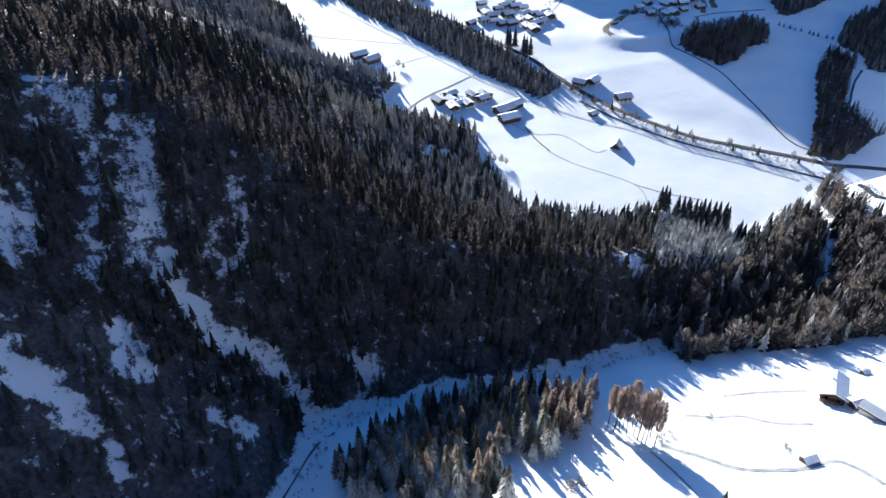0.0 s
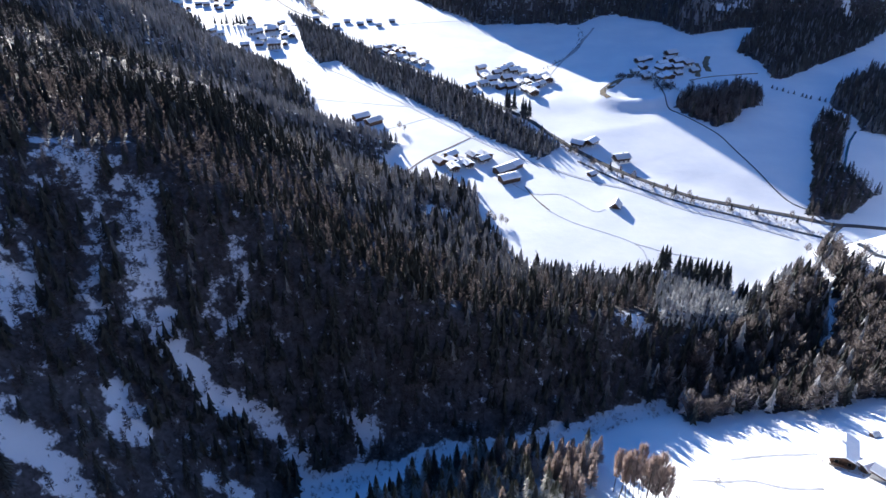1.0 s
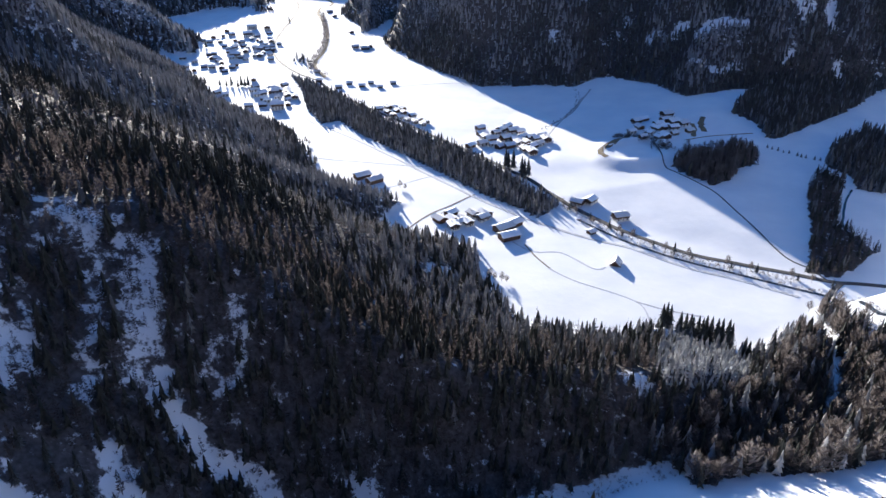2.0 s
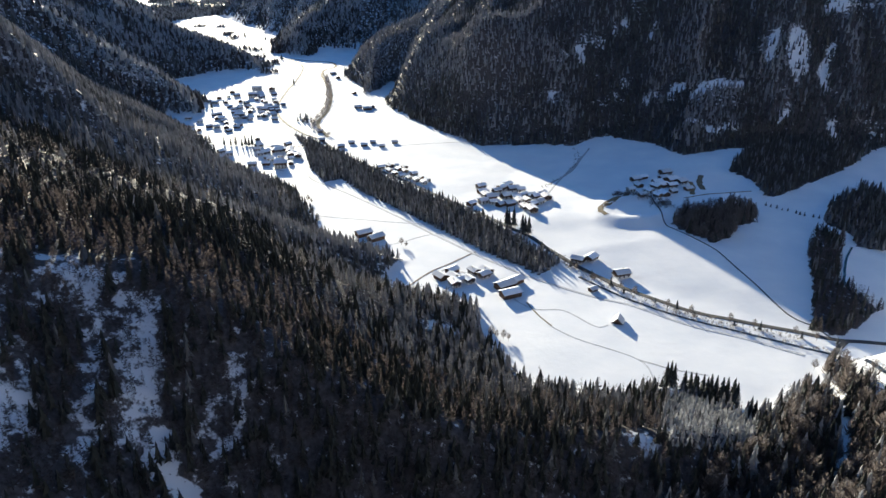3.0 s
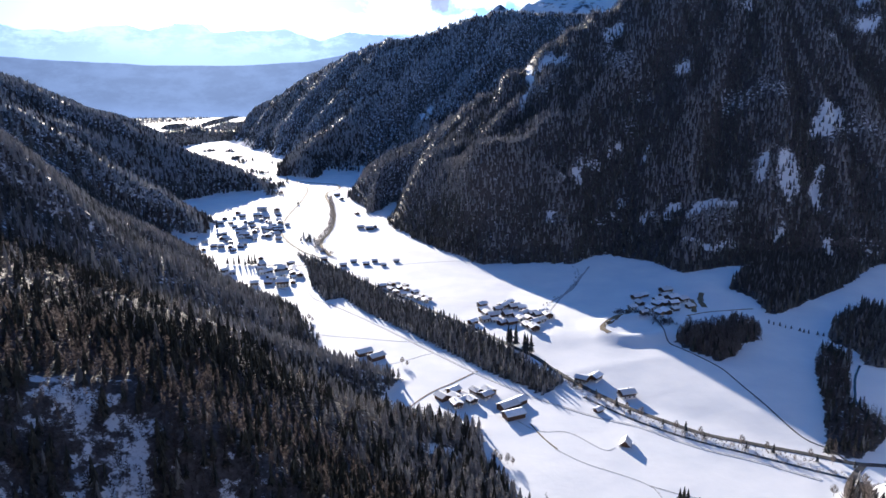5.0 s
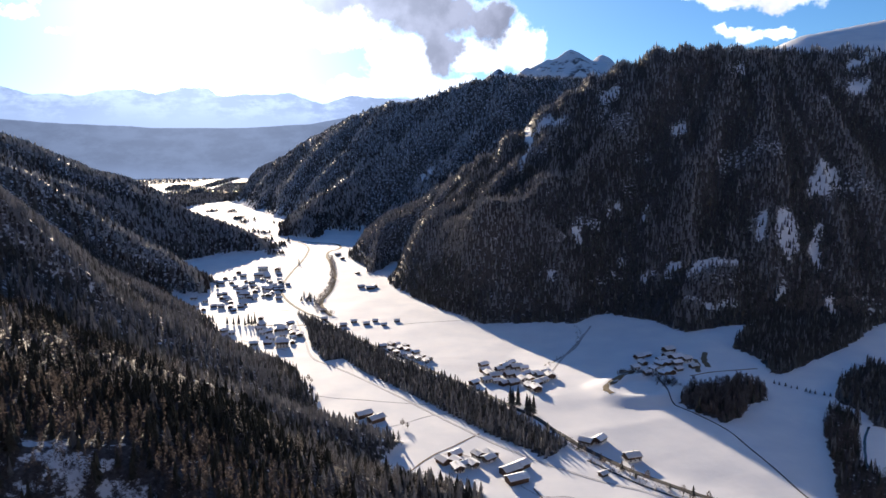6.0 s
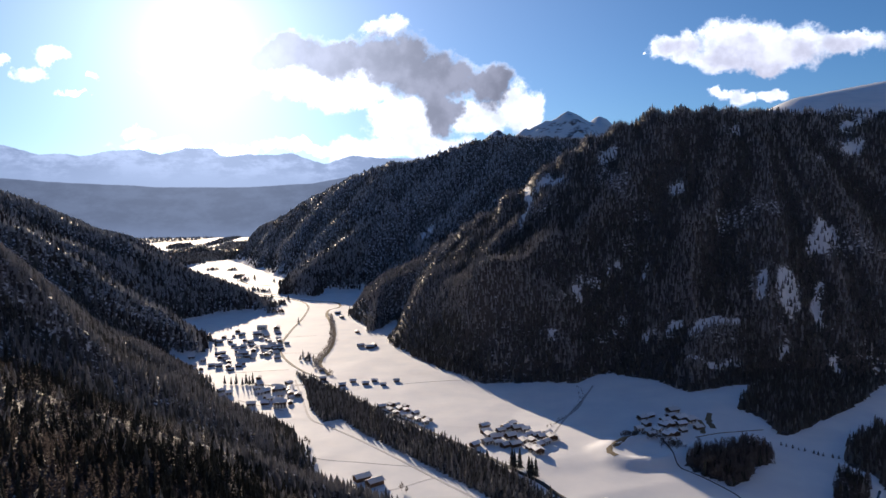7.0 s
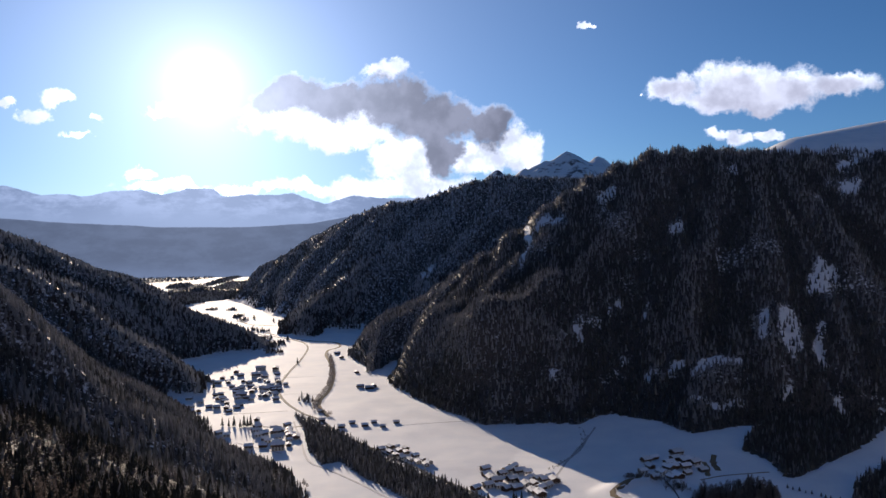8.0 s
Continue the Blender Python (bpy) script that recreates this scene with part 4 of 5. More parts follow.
for shape, gap, kinds, tall, share, text in (
        (STRIP, 2.9, SIDE, (5.5, 8.5), (0.38, 0.17, 0.35, 0.1), "frosted spruce wood along the valley road"),
        (GROVE, 3.0, [(BARE, LARCH), (BROAD, TWIG), (MIDDLE, SPRUCE)], (7, 11), (0.4, 0.5, 0.1), "bare brown grove on the snow slope"),
        (UPPER_WOOD, 3.2, SIDE, (7, 11), (0.2, 0.5, 0.02, 0.3), "dark wood of spruce and larch on the snow slope"),
        (LOWER_WOOD, 3.1, SPUR, (6.5, 10), (0.2, 0.75, 0.05), "loose brown larch wood by the brook"),
        (FOOT_WOOD, 3.4, SIDE, (7, 10), (0.15, 0.25, 0.05, 0.55), "dark spruce wood at the mountain foot"),
        (BROWN_WOOD, 2.7, [(FINE, SPRUCE), (BARE, LARCH), (BROAD, TWIG), (FINE, HOAR_WHITE)], (9.5, 14.5), (0.26, 0.34, 0.30, 0.10), "mixed bare riverside wood, brown with some spruces"),
        (FROST_WOOD, 2.3, [(FINE, HOAR_WHITE), (FINE, SPRUCE), (FINE, HOAR)], (4, 6.5), (0.7, 0.05, 0.25), "hoar-frosted young spruce plantation"),
        (FAR_COPSE, 13, FARTHER, (12, 16), (0.5, 0.2, 0.1, 0.2), "far copse on the snowy plain"),
        (FAR_BAND, 14, FARTHER, (12, 16), (0.5, 0.2, 0.1, 0.2), "far wood across the snowy plain")):
    box, dens = in_shape(shape)
    forest("wood", scatter(*box, gap, rng, dens), kinds, tall, rng, text, shares=lambda a, b, w=share: w)


def in_copse(a, b):
    hit = np.zeros_like(a)
    for cx, cy, rx, ry in COPSES:
        hit = np.maximum(hit, 0.9 * (np.hypot((a - cx) / rx, (b - cy) / ry) + 0.4 * fbm(a, b, 25, 2, 60) < 1))
    return hit


forest("wood", scatter(-1200, -150, 900, 3400, 7.0, rng, in_copse), FARTHER, (7, 11), rng, "small dark copses out on the snowy valley floor", shares=lambda a, b: (0.5, 0.3, 0.1, 0.1))


def beside(line, gap, out, rng, density=0.6):
    """Places within out metres of a line."""
    xs, ys = [], []
    for p in along(line, gap):
        if rng.random() < density:
            xs.append(p.x + rng.uniform(-out, out))
            ys.append(p.y + rng.uniform(-out, out))
    return np.array(xs), np.array(ys)


SHRUB = [larch_shape(prng, 16, 0.6, 0.02, (0.6, 1.6), 2.2) for _ in range(4)]
forest("shrubs", beside([(165, 589), (168, 583), (171, 579), (176, 574), (170, 592), (146, 622), (139, 612)], 0.6, 4.5, rng, 0.9), [(SHRUB, LARCH), (SHRUB, TWIG)], (2.5, 5), rng, "brown bare bushes round the hollow below the hamlet")
forest("shrubs", beside([(129, 796), (126, 757), (114, 717), (94, 682), (79, 662)], 1.6, 2.5, rng, 0.7), [(SHRUB, TWIG)], (1.2, 3.0), rng, "thin line of bare brush across the snowfield")
forest("shrubs", beside([(204, 378), (176, 392), (146, 407), (116, 434), (99, 455), (84, 478), (72, 497)], 0.55, 3.2, rng, 0.85), [(SHRUB, LARCH), (SHRUB, TWIG)], (1.0, 2.6), rng, "brown roadside brush between road and stream")
forest("shrubs", scatter(86, 100, 133, 158, 1.1, rng, lambda a, b: 0.5 * (fbm(a, b, 5, 2, 81) > 0.15)), [(SHRUB, LARCH)], (0.15, 0.5), rng, "dry grass tufts poking out of the meadow snow")
forest("shrubs", beside(STREAM, 0.7, 2.6, rng, 0.8), [(SHRUB, TWIG)], (1.2, 2.6), rng, "low bare frosted shrubs along the stream")
forest("shrubs", scatter(-190, 70, 95, 275, 2.6, rng, lambda a, b: 0.5 * (inside(a, b, OPEN_FACE) | (clearing(a, b) > 0.3)) * ~near_bank(a, b)), [(SHRUB, LARCH)], (0.8, 2.4), rng, "dark brush sticking out of the snow on the spur")
forest("shrubs", beside([(-51, 122), (-44, 150), (-36, 163), (0, 180), (41, 195), (62, 204), (80, 212)], 0.22, 7, rng, 0.55), [(SHRUB, TWIG)], (0.6, 2.2), rng, "frosted brush in the gorge")
forest("shrubs", beside([(-170, 880), (-200, 941), (-206, 1074), (-228, 1220), (-262, 1373)], 1.4, 4, rng, 0.9), [(SHRUB, TWIG)], (3, 6), rng, "bare bushes lining the river bend")


# ---- single trees ----
def spruce_tree(rng, mat):
    root = new("spruce_tree")
    v, f = spruce_shape(rng, 15, 9, 0.19)
    mesh_of("crown", [tuple(p) for p in v[5:]], [tuple(int(i) - 5 for i in t) for t in f[4:]], mat, root)
    bm = bmesh.new()
    bmesh.ops.create_cone(bm, cap_ends=True, segments=7, radius1=0.016, radius2=0.004, depth=0.95, matrix=Matrix.Translation((0, 0, 0.44)))
    me = bpy.data.meshes.new("trunk")
    bm.to_mesh(me)
    bm.free()
    me.materials.append(BARK)
    new("trunk", me).parent = root
    return root


def bare_tree(name, rng, mat, twigs, width, foot, rise, fan=False, thin=0.15, stem=0.014):
    root = new(name)
    v, f = larch_shape(rng, twigs, width, foot, rise, thin, fan)
    mesh_of("crown", [tuple(p) for p in v[4:]], [tuple(int(i) - 4 for i in t) for t in f[3:]], mat, root)
    bm = bmesh.new()
    bmesh.ops.create_cone(bm, cap_ends=True, segments=7, radius1=stem, radius2=stem / 7, depth=1.04, matrix=Matrix.Translation((0, 0, 0.47)))
    for k in range(7):
        z = foot + 0.1 * k * (0.9 - foot) / 0.7
        a = rng.uniform(0, 6.28)
        arm = Matrix.Translation((0, 0, z)) @ Matrix.Rotation(a, 4, "Z") @ Matrix.Rotation(radians(55 - 15 * rise[1]), 4, "Y") @ Matrix.Translation((0, 0, width * 0.35))
        bmesh.ops.create_cone(bm, cap_ends=False, segments=4, radius1=stem * 0.35, radius2=stem * 0.07, depth=width * 0.7, matrix=arm)
    me = bpy.data.meshes.new("trunk")
    bm.to_mesh(me)
    bm.free()
    me.materials.append(BARK)
    new("trunk", me).parent = root
    return root


def planted(protos, places, heights, label, category, group, rng, lean=0.0, fat=1.0):
    """Stands copies of the prototypes at the places; the first use of a prototype is the prototype itself."""
    for k, (x, y) in enumerate(places):
        h = rng.uniform(*heights)
        m = pose(x, y, float(height(x, y)) - 0.1, rng.uniform(-lean, lean), rng.uniform(-lean, lean), rng.uniform(0, 360)) @ Matrix.Diagonal((h * fat, h * fat, h, 1))
        src = protos[k % len(protos)]
        if k < len(protos) and not src.get("label"):
            src.matrix_basis = m
            tagged(src, label, category, group)
        else:
            ob = src.copy()
            scene.collection.objects.link(ob)
            ob.matrix_basis = m
            tagged(ob, label, category, group)
            for c in src.children:
                d = c.copy()
                scene.collection.objects.link(d)
                d.parent = ob


trng = random.Random(11)


def filled(shape, gap, seed):
    box, dens = in_shape(shape)
    r = np.random.default_rng(seed)
    return [(float(a), float(b)) for a, b in zip(*scatter(*box, gap, r, dens))]


corner = [(float(a), float(b)) for a, b in zip(*scatter(-135, -38, 92, 150, 4.9, np.random.default_rng(8), lambda a, b: 0.95 * face_density(a, b)))]
planted([spruce_tree(trng, SPRUCE) for _ in range(4)], [p for k, p in enumerate(corner) if k % 5 < 3], (6.5, 11.5), "dark spruce on the shaded gorge side", "tree", "spruces of the gorge side", trng)
planted([bare_tree("larch_tree", trng, LARCH, 110, 0.16, 0.15, (0.0, 0.5)) for _ in range(3)], [p for k, p in enumerate(corner) if k % 5 >= 3], (6.5, 11), "bare dark larch on the shaded gorge side", "tree", "larches of the gorge side", trng)
stand = filled(NEAR_WOOD, 3.7, 3)
brown_part = [p for p in stand if p[0] > 30 and p[1] < 172 or trng.random() < 0.15]
green_part = [p for p in stand if p not in brown_part]
planted([spruce_tree(trng, FROSTED) for _ in range(4)], [p for k, p in enumerate(green_part) if k % 4], (11, 17), "tall frosted spruce in the sunlit stand", "tree", "spruces of the sunlit stand", trng)
planted([spruce_tree(trng, SPRUCE) for _ in range(3)], [p for k, p in enumerate(green_part) if k % 4 == 0], (11, 17), "tall dark spruce in the stand above the gorge", "tree", "spruces of the sunlit stand", trng)
planted([bare_tree("larch_tree", trng, COPPER, 320, 0.17, 0.10, (0.0, 0.5), thin=0.06) for _ in range(3)], brown_part, (12, 17), "bare golden-brown larch in the sunlit stand", "tree", "larches of the sunlit stand", trng)
planted([bare_tree("birch_tree", trng, ROSE, 230, 0.09, 0.33, (1.1, 3.0), True, 0.03, 0.009) for _ in range(3)],
        [(49.2, 154.5), (50.2, 151.1), (52.1, 151.2), (54.0, 149.5), (56.0, 148.9), (56.5, 146.0), (57.6, 145.1), (58.5, 144.1), (60.9, 142.8), (60.9, 147.5), (54.0, 153.8), (56.7, 153.0), (51.9, 154.3), (58.7, 151.1)],
        (18, 22), "tall slender bare tree with copper twigs", "tree", "bare clump on the meadow", trng, lean=4)
planted([bare_tree("shrub", trng, TWIG, 70, 0.6, 0.02, (0.5, 1.5))], [(64.2, 147.0), (67.1, 148.1), (62.9, 145.6), (82.8, 157.8), (98.3, 138.4), (98.6, 140.5)], (2, 3.2), "bare round bush on the snow", "bush", "bushes on the meadow", trng)
planted([spruce_tree(trng, SPRUCE) for _ in range(2)], [(108, 324), (110, 324), (112, 324), (38, 564), (40, 563), (44, 561), (50, 547), (52, 545), (55, 544), (-44, 374)],
        (16, 19), "tall dark spruce standing free on the snow", "tree", "free-standing spruces", trng)
planted([spruce_tree(trng, SPRUCE) for _ in range(2)], [(116, 319), (119, 319), (122, 317), (125, 317), (129, 317), (131, 315), (133, 312), (135, 311), (138, 310), (139, 308), (120, 315), (126, 314)],
        (12, 17), "dark spruce in the row by the farm", "tree", "spruce row by the farm", trng, fat=1.15)
planted([spruce_tree(trng, SPRUCE)], [(-290, 840), (-281, 837), (-275, 838), (-266, 833), (-263, 838), (-258, 835), (-255, 838), (-304, 1287), (-213, 962), (-208, 965), (-380, 1065), (69, 112)],
        (10, 15), "dark spruce by the village houses", "tree", "village spruces", trng)
road_side = [(p.x + trng.uniform(-4, 4) - 2.5, p.y - 4.5 + trng.uniform(-2, 1)) for p in along(MAIN_ROAD[3:10], 6.5) if trng.random() < 0.7]
planted([spruce_tree(trng, SPRUCE)], road_side[::2], (4, 8), "small dark spruce beside the road", "tree", "roadside trees", trng, fat=1.2)
planted([bare_tree("bare_tree", trng, TWIG, 90, 0.36, 0.2, (0.5, 1.4))], road_side[1::2] + [(-144, 628), (-140, 624), (196, 345), (199, 338), (31, 119), (34, 121), (100, 322), (18, 378), (21, 377), (25, 375), (28, 374), (-48, 523), (-44, 519)],
        (5, 9), "bare broadleaf tree with thin frosted twigs", "tree", "bare trees of the valley floor", trng)
planted([spruce_tree(trng, SPRUCE)], [(267, 596), (270, 593), (274, 590), (277, 586), (281, 584), (286, 579), (288, 576), (291, 574), (297, 571), (301, 569)], (2.2, 4),
        "low dark bush in the hedge line", "bush", "hedge across the snow slope", trng, fat=1.8)
planted([spruce_tree(trng, SPRUCE)], [(-560, 1780), (-600, 1850), (-640, 1900), (-540, 2000), (-620, 2080), (-700, 2150), (-760, 2350), (-800, 2430), (-430, 1560), (-400, 1600), (-390, 1530), (-450, 1640)],
        (9, 14), "dark clump of trees far out on the snow", "tree", "far trees on the plain", trng, fat=2.2)


# ---- houses ----
def part(name, bm, mat, parent, label=""):
    me = bpy.data.meshes.new(name)
    bm.to_mesh(me)
    bm.free()
    me.materials.append(mat)
    ob = new(name, me)
    ob.parent = parent
    return tagged(ob, label)


def box(bm, x0, x1, y0, y1, z0, z1, bevel=0.0):
    m = Matrix.Translation(((x0 + x1) / 2, (y0 + y1) / 2, (z0 + z1) / 2)) @ Matrix.Diagonal((x1 - x0, y1 - y0, z1 - z0, 1))
    made = bmesh.ops.create_cube(bm, size=1, matrix=m)
    if bevel:
        edges = {e for v in made["verts"] for e in v.link_edges}
        bmesh.ops.bevel(bm, geom=list(edges), offset=bevel, segments=1, affect="EDGES")


def gable_body(bm, half_l, half_w, z0, eave, ridge):
    """A body along x with a gable at either end."""
    v = [bm.verts.new(p) for x in (-half_l, half_l) for p in ((x, -half_w, z0), (x, half_w, z0), (x, half_w, eave), (x, 0, ridge), (x, -half_w, eave))]
    bm.faces.new(v[4::-1])
    bm.faces.new(v[5:])
    for k in range(5):
        bm.faces.new((v[k], v[(k + 1) % 5], v[5 + (k + 1) % 5], v[5 + k]))


def roof_slabs(bm, half_l, half_w, eave, ridge, over, gap, thick):
    """Two sloping slabs that lie gap above the body and reach over it."""
    slope = (ridge - eave) / half_w
    rise = math.hypot(1, slope)
    for s in (-1, 1):
        pts = []
        for x in (-half_l - over, half_l + over):
            for y, z in ((0, ridge), (s * (half_w + over), eave - over * slope)):
                pts += [(x, y, z + gap * rise), (x, y, z + (gap + thick) * rise)]
        v = [bm.verts.new(p) for p in pts]
        for f in ((0, 1, 3, 2), (4, 6, 7, 5), (0, 4, 5, 1), (2, 3, 7, 6), (1, 5, 7, 3), (0, 2, 6, 4)):
            bm.faces.new([v[k] for k in f])
    bmesh.ops.recalc_face_normals(bm, faces=bm.faces)


def house(name, length, width, eave, pitch, lower, upper, floors, chimney=True, balcony=False, plinth=0.0):
    """A gabled house along x with its base at the origin."""
    root = new(name)
    hl, hw = length / 2, width / 2
    ridge = eave + hw * math.tan(radians(pitch))
    split = eave * plinth
    if plinth:
        bm = bmesh.new()
        box(bm, -hl, hl, -hw, hw, -2.0, split, 0.03)
        part("ground_floor", bm, lower, root)
    bm = bmesh.new()
    inset = 0.06 if plinth else 0
    gable_body(bm, hl - inset, hw - inset, split if plinth else -2.0, eave, ridge)
    part("upper_floor" if plinth else "wall", bm, upper, root)
    bm = bmesh.new()
    roof_slabs(bm, hl, hw, eave, ridge, 0.8, 0.02, 0.2)
    roof = part("roof", bm, TILE, root)
    bm = bmesh.new()
    roof_slabs(bm, hl - 0.08, hw - 0.08, eave, ridge, 0.8, 0.23, 0.4)
    part("snow_layer", bm, SNOW, roof, "thick snow on the roof")
    if chimney:
        bm = bmesh.new()
        box(bm, hl * 0.3 - 0.35, hl * 0.3 + 0.35, hw * 0.25 - 0.35, hw * 0.25 + 0.35, ridge - hw * 0.4, ridge + 0.9, 0.03)
        box(bm, hl * 0.3 - 0.5, hl * 0.3 + 0.5, hw * 0.25 - 0.5, hw * 0.25 + 0.5, ridge + 0.9, ridge + 1.05, 0.02)
        part("chimney", bm, PLASTER, root)
    if floors:
        bm = bmesh.new()
        box(bm, -0.5, 0.5, -0.04, 0.04, -0.65, 0.65)
        me = bpy.data.meshes.new("window")
        bm.to_mesh(me)
        bm.free()
        me.materials.append(GLASS)
        bm = bmesh.new()
        for q in ((-0.6, -0.5, -0.75, 0.75), (0.5, 0.6, -0.75, 0.75), (-0.6, 0.6, 0.65, 0.75), (-0.6, 0.6, -0.75, -0.65)):
            box(bm, q[0], q[1], -0.06, 0.06, q[2], q[3])
        fr = bpy.data.meshes.new("window_frame")
        bm.to_mesh(fr)
        bm.free()
        fr.materials.append(GREYWOOD)
        step_z = (eave - 0.4) / floors
        for fl in range(floors):
            z = 0.9 + fl * step_z + 0.4
            n = max(2, int(length / 3.2))
            for side, turn_ in ((-1, 0), (1, 180)):
                for k in range(n):
                    wnd = new("window", me)
                    wnd.parent = root
                    wnd.matrix_basis = pose(-hl + length * (k + 0.5) / n, side * (hw + 0.02), z, 0, 0, turn_)
                    frm = new("frame", fr)
                    frm.parent = wnd
            for side, turn_ in ((-1, -90), (1, 90)):
                for k in range(2):
                    wnd = new("window", me)
                    wnd.parent = root
                    wnd.matrix_basis = pose(side * (hl + 0.02), -hw + width * (k + 0.5) / 2, z, 0, 0, turn_)
                    frm = new("frame", fr)
                    frm.parent = wnd
    bm = bmesh.new()
    big = not floors
    box(bm, -hl - 0.10, -hl - 0.02, -1.6 if big else -0.55, 1.6 if big else 0.55, 0, 3.0 if big else 2.1, 0.01)
    part("gate" if big else "door", bm, TIMBER, root)
    if balcony:
        bm = bmesh.new()
        zb = split + 0.05
        box(bm, -hl - 1.2, -hl - 0.02, -hw * 0.9, hw * 0.9, zb, zb + 0.15)
        box(bm, -hl - 1.2, -hl - 1.1, -hw * 0.9, hw * 0.9, zb + 0.15, zb + 1.05)
        part("balcony", bm, TIMBER, root)
    return root


def placed(protos, places, turns, label, category, group, rng, sizes=(0.9, 1.1)):
    """Puts copies of the prototypes on the ground, turned to one of the given directions."""
    for k, (x, y) in enumerate(places):
        s = rng.uniform(*sizes)
        m = pose(x, y, float(height(x, y)) + 0.15, 0, 0, rng.choice(turns) + rng.uniform(-9, 9)) @ Matrix.Diagonal((s, s, s, 1))
        src = rng.choice(protos)
        if not src.get("label"):
            src.matrix_basis = m
            tagged(src, label, category, group)
        else:
            src_scale = src.scale.copy()
            src.scale = (1, 1, 1)
            ob = copy_thing(src, m)
            src.scale = src_scale
            tagged(ob, label, category, group)


hrng = random.Random(21)
cottages = [house("cottage", 8.5, 7.2, 3.6, 22, PLASTER, TIMBER, 2, plinth=0.5, balcony=True), house("cottage", 7.5, 6.6, 3.3, 23, PLASTER, PLASTER, 2),
            house("cottage", 9.5, 7.6, 3.8, 21, PLASTER, TIMBER, 2, plinth=0.45)]
barns = [house("barn", 9.0, 6.6, 2.8, 24, TIMBER, TIMBER, 0, chimney=False), house("barn", 7.6, 5.8, 2.5, 25, GREYWOOD, GREYWOOD, 0, chimney=False, plinth=0.0)]
huts = [house("hay_hut", 6.0, 5.0, 2.0, 25, GREYWOOD, GREYWOOD, 0, chimney=False)]
guests = [house("guest_house", 13.5, 9.5, 6.6, 21, PLASTER, TIMBER, 3, plinth=0.62, balcony=True), house("guest_house", 16.0, 9.5, 5.8, 20, PLASTER, PLASTER, 3)]
farms = [house("farmhouse", 12.0, 9.5, 4.2, 22, PLASTER, TIMBER, 2, plinth=0.5, balcony=True), house("farm_barn", 13.5, 8.4, 3.4, 23, TIMBER, TIMBER, 0, chimney=False)]

VILLAGE = [(19, 670), (20, 655), (20, 624), (28, 637), (34, 656), (36, 614), (44, 614), (40, 664), (46, 676), (50, 658), (51, 630), (57, 654), (58, 637), (60, 622), (65, 636), (57, 601), (62, 593), (9, 620), (29, 621), (23, 642), (70, 629), (71, 614), (76, 637), (78, 624), (65, 610), (42, 635), (53, 618)]
placed(cottages + barns[:1], VILLAGE, (20, 110, 35), "snow-roofed timber and plaster house in the close village", "house", "village houses", hrng, (0.85, 1.1))
placed(cottages + barns, [(-87, 738), (-77, 729), (-70, 716), (-62, 708), (-54, 700), (-46, 692), (-38, 684), (-78, 744), (-68, 733), (-60, 725), (-50, 714), (-42, 703), (-35, 692), (-72, 746), (-62, 740)],
       (30, 120), "small snow-roofed house behind the wood strip", "house", "houses behind the wood strip", hrng, (0.7, 0.85))
placed(cottages + barns, [(167, 645), (172, 624), (186, 652), (193, 622), (207, 646), (209, 630), (161, 606), (157, 632), (174, 604), (168, 663), (181, 636), (196, 637), (183, 615), (177, 671), (195, 664)],
       (25, 115), "snow-roofed house of the hamlet on the knoll", "house", "hamlet houses", hrng, (0.85, 1.05))
placed(farms, [(200, 653), (201, 680), (187, 640)], (20,), "long snow-roofed farm building of the hamlet on the knoll", "farm", "hamlet farms", hrng, (0.85, 1.0))
TOWN = [(-393, 1141), (-374, 1113), (-380, 1150), (-369, 1159), (-350, 1113), (-335, 1095), (-338, 1071), (-340, 1048), (-325, 1071), (-304, 1055), (-307, 1103), (-294, 1077), (-298, 1122), (-275, 1047), (-284, 1025), (-271, 1011), (-293, 1025), (-294, 1047), (-284, 1047), (-398, 1106), (-385, 1097), (-323, 955), (-306, 912), (-302, 932), (-341, 937), (-328, 930), (-365, 938), (-348, 918), (-331, 969), (-255, 863), (-269, 793), (-281, 802), (-354, 1071), (-336, 1058), (-345, 1184), (-359, 1013), (-274, 1081), (-337, 1162), (-292, 1005), (-311, 1029), (-294, 1058), (-387, 1193), (-283, 1003), (-321, 1018), (-308, 994), (-312, 1175), (-327, 1124), (-263, 982), (-279, 1061), (-324, 1146), (-287, 1060), (-353, 1019), (-333, 1025), (-315, 1116), (-298, 982), (-369, 1100), (-320, 989), (-291, 1103), (-314, 1053), (-303, 946), (-363, 966), (-347, 988), (-339, 984), (-315, 929), (-387, 986), (-233, 793), (-215, 806), (-229, 807), (-221, 779), (-211, 837), (-205, 765), (-203, 814), (-196, 794), (-244, 828), (-222, 820), (-189, 755), (-242, 811), (-193, 773), (-228, 797)]

placed(cottages + barns[:1], TOWN, (10, 100, 40), "snow-roofed house of the far village", "house", "far village houses", hrng, (0.75, 1.0))
placed(guests, [(-351, 1215), (-323, 1207), (-316, 997), (-340, 1150), (-197, 742)], (10, 100), "large snow-roofed guest house", "guest house", "guest houses", hrng, (0.9, 1.05))
placed(cottages + barns, [(-215, 768), (-207, 782), (-216, 753), (-230, 748), (-220, 807), (-211, 814), (-201, 802), (-196, 788), (-217, 816), (-187, 783)],
       (10, 100), "snow-roofed house of the roadside hamlet", "house", "roadside hamlet", hrng, (0.8, 1.0))
placed(farms, [(-180, 1185), (-156, 1062), (-136, 1069), (-141, 1054), (-249, 1389), (-232, 1339)], (20, 110), "snow-roofed farm building below the mountain", "farm", "mountain foot farms", hrng, (0.75, 0.9))
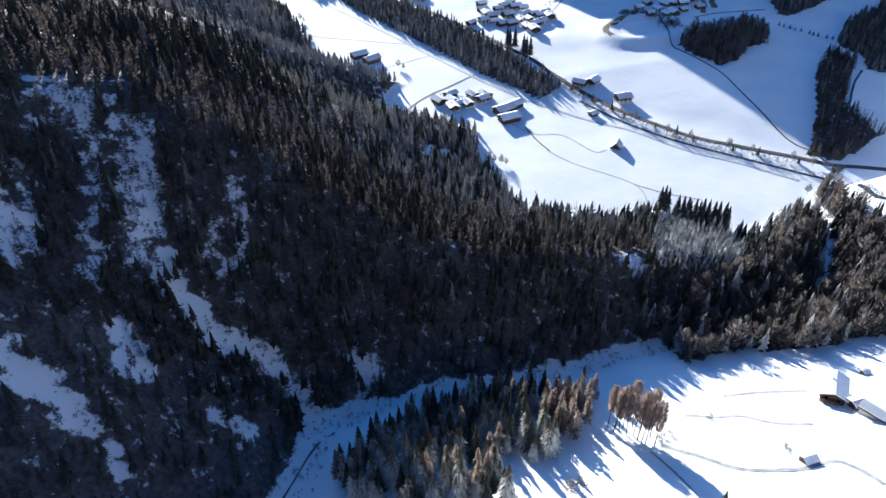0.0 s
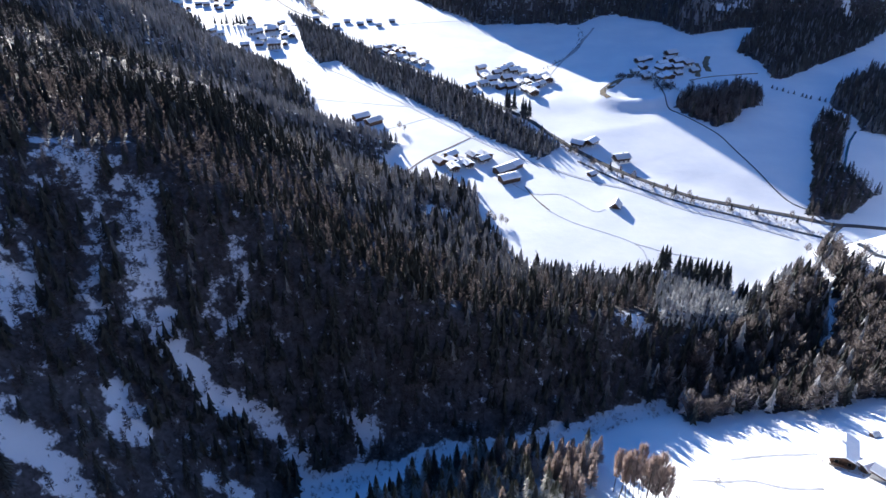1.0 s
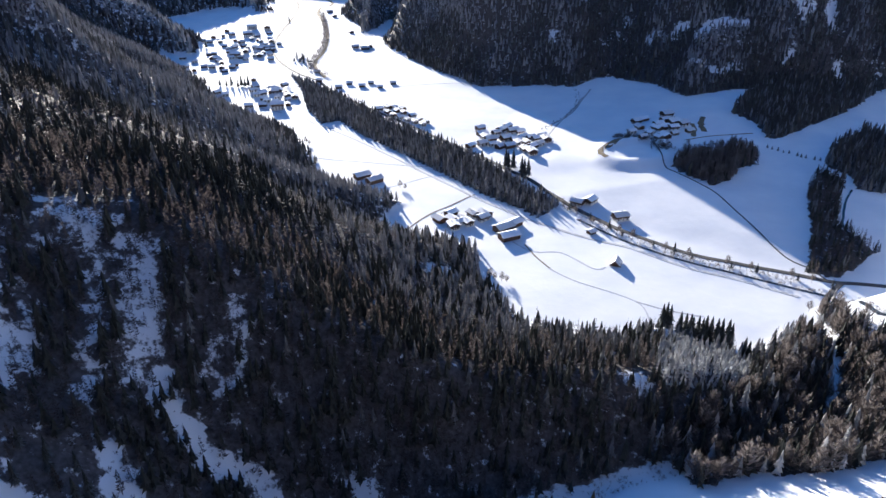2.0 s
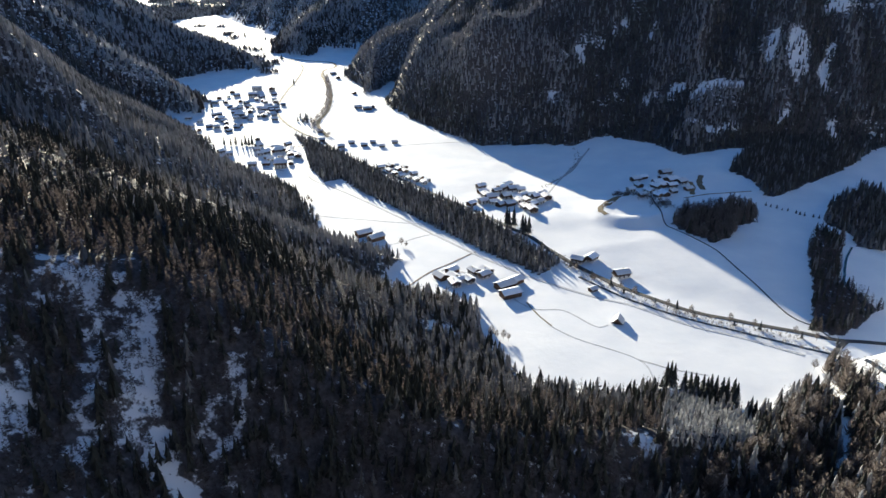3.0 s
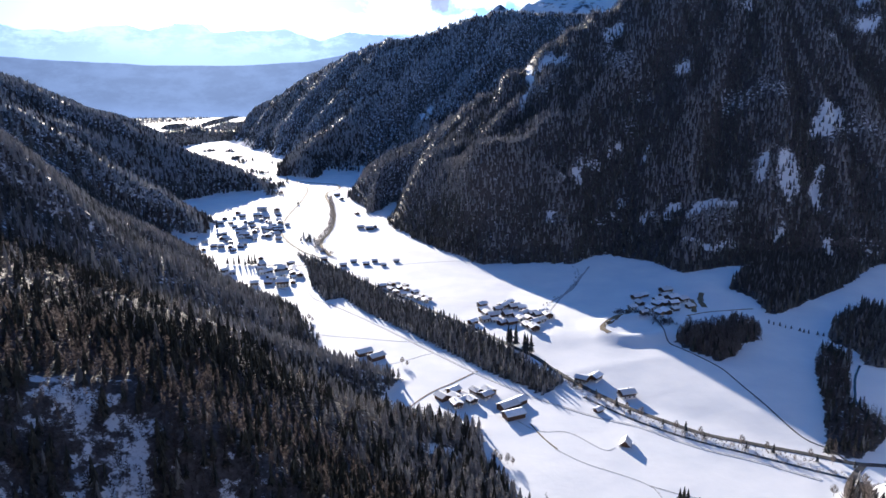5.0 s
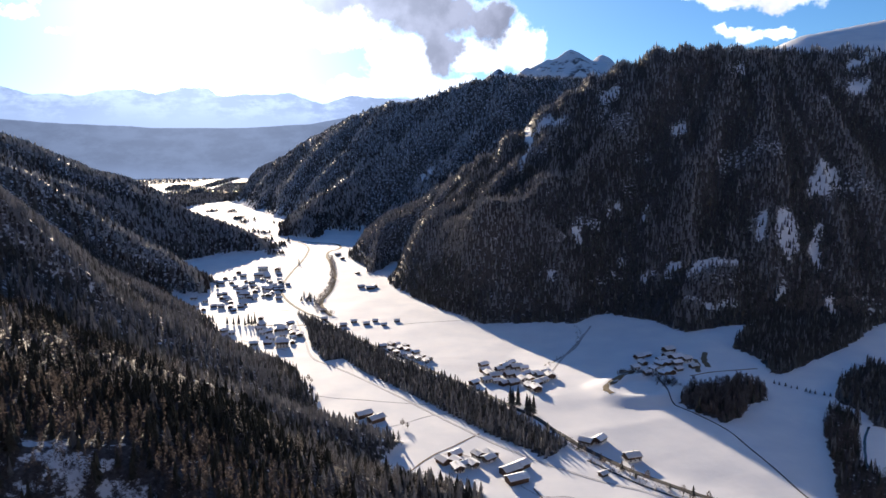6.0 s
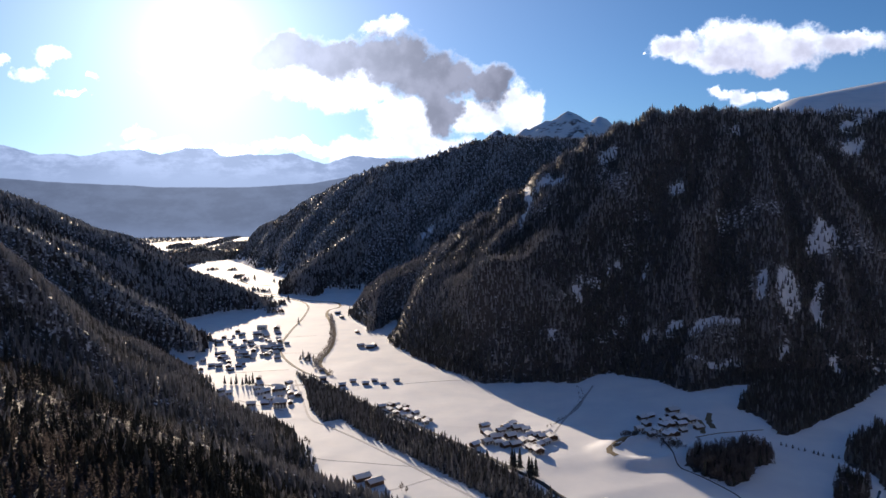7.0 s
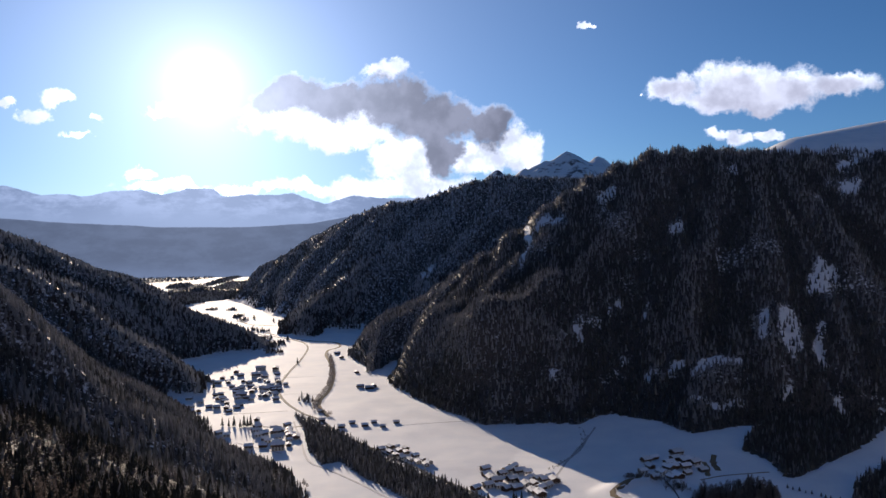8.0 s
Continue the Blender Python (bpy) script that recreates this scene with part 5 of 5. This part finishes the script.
placed(barns, [(-135, 848), (-118, 837), (-109, 851), (-96, 832), (-82, 850), (-185, 907), (-174, 860), (-145, 830)], (8,), "small dark hay barn on the snowfield", "barn", "row of hay barns", hrng, (0.8, 1.0))
placed(farms[1:], [(-81, 544), (-70, 535)], (38,), "long snow-roofed timber barn by the wood", "barn", "barns by the wood", hrng, (0.85, 0.95))
placed(huts, [(-101, 538), (90, 442)], (30, 120), "small weathered wooden hut with a snowy roof", "hut", "huts", hrng, (0.7, 0.9))
placed(cottages + barns[:1], [(-15, 461), (-7, 472), (-6, 462), (-1, 456), (-5, 450), (5, 456), (9, 470), (16, 464), (18, 470)], (35, 120), "snow-roofed farm house of the little group", "house", "farm group", hrng, (0.8, 1.0))
placed(farms, [(30, 447), (37, 454), (33, 434)], (35,), "snow-roofed farm building on the open field", "farm", "farm on the field", hrng, (0.85, 1.0))
placed(farms, [(87, 489), (97, 491)], (55, 145), "snow-roofed farm building above the road", "farm", "farm above the road", hrng, (0.75, 0.85))
placed(farms[:1], [(114, 464)], (15,), "snow-roofed farmhouse above the road", "farm", "farm above the road", hrng, (0.8, 0.85))
placed(cottages[1:2], [(105, 317), (109, 316)], (20,), "small snow-roofed house at the wood's edge", "house", "house at the wood's edge", hrng, (0.7, 0.85))
placed(cottages[:1], [(197, 278)], (60,), "small house among the bare riverside trees", "house", "", hrng, (0.7, 0.8))

tent = house("steep_barn", 6.5, 5.6, 1.0, 45, GREYWOOD, GREYWOOD, 0, chimney=False)
tent.matrix_basis = pose(98, 397, float(height(98, 397)), 0, 0, 70)
tagged(tent, "steep-roofed weathered hay barn alone on the snowfield", "barn")

manor = house("farmhouse", 10.4, 7.6, 4.4, 22, PLASTER, TIMBER, 2, plinth=0.5, balcony=True)
manor.matrix_basis = pose(126.4, 168.4, float(height(126.4, 168.4)) + 0.2, 0, 0, 65)
tagged(manor, "white two-storey farmhouse with a snow roof on the sunlit meadow", "house")
for hx, hy, turn_, size, text in ((130.6, 160.8, 20, (4.2, 3.4, 2.3), "low timber annex beside the white farmhouse"), (132.6, 155.4, -50, (7.0, 4.4, 2.6), "low snow-roofed shed beside the white farmhouse"),
                                  (139.0, 152.5, -42, (5.0, 2.6, 1.8), "small timber lean-to at the end of the sheds")):
    shed = house("shed", size[0], size[1], size[2], 18, PLASTER, TIMBER, 0, chimney=False, plinth=0.5)
    shed.matrix_basis = pose(hx, hy, float(height(hx, hy)) + 0.1, 0, 0, turn_)
    tagged(shed, text, "shed", "sheds of the meadow farm")


def plank_fence(points, tall):
    """Posts and two rails from point to point."""
    root = new("plank_fence")
    ox, oy = points[0]
    oz = float(height(ox, oy))
    root.matrix_basis = pose(ox, oy, oz)
    for (ax, ay), (bx, by) in zip(points[:-1], points[1:]):
        az, bz = float(height(ax, ay)) - oz, float(height(bx, by)) - oz
        run, turn_ = math.hypot(bx - ax, by - ay), math.degrees(math.atan2(by - ay, bx - ax))
        bm = bmesh.new()
        box(bm, -0.07, 0.07, -0.07, 0.07, -0.4, tall, 0.01)
        part("post", bm, TIMBER, root).matrix_basis = pose(ax - ox, ay - oy, az)
        for up_ in (0.45, 0.85):
            bm = bmesh.new()
            box(bm, 0, math.hypot(run, bz - az), -0.03, 0.03, up_ * tall - 0.07, up_ * tall + 0.07, 0.008)
            part("rail", bm, GREYWOOD, root).matrix_basis = pose(ax - ox, ay - oy, az, 0, -math.degrees(math.atan2(bz - az, run)), turn_)
    return root


tagged(plank_fence([(119.5, 166.5), (121.5, 163.0), (124.0, 160.0), (127.0, 157.0), (129.5, 153.0)], 1.3), "dark weathered plank fence below the farmhouse", "fence")
for hx, hy, size in ((101.4, 132.6, 0.62), (144.3, 180.9, 0.42)):
    cabin = house("cabin", 6.0, 5.0, 2.4, 25, GREYWOOD, GREYWOOD, 0, chimney=False)
    cabin.matrix_basis = pose(hx, hy, float(height(hx, hy)), 0, 0, 20) @ Matrix.Diagonal((size, size, size, 1))
    tagged(cabin, "tiny weathered wooden cabin on the snow meadow", "hut", "meadow cabins")
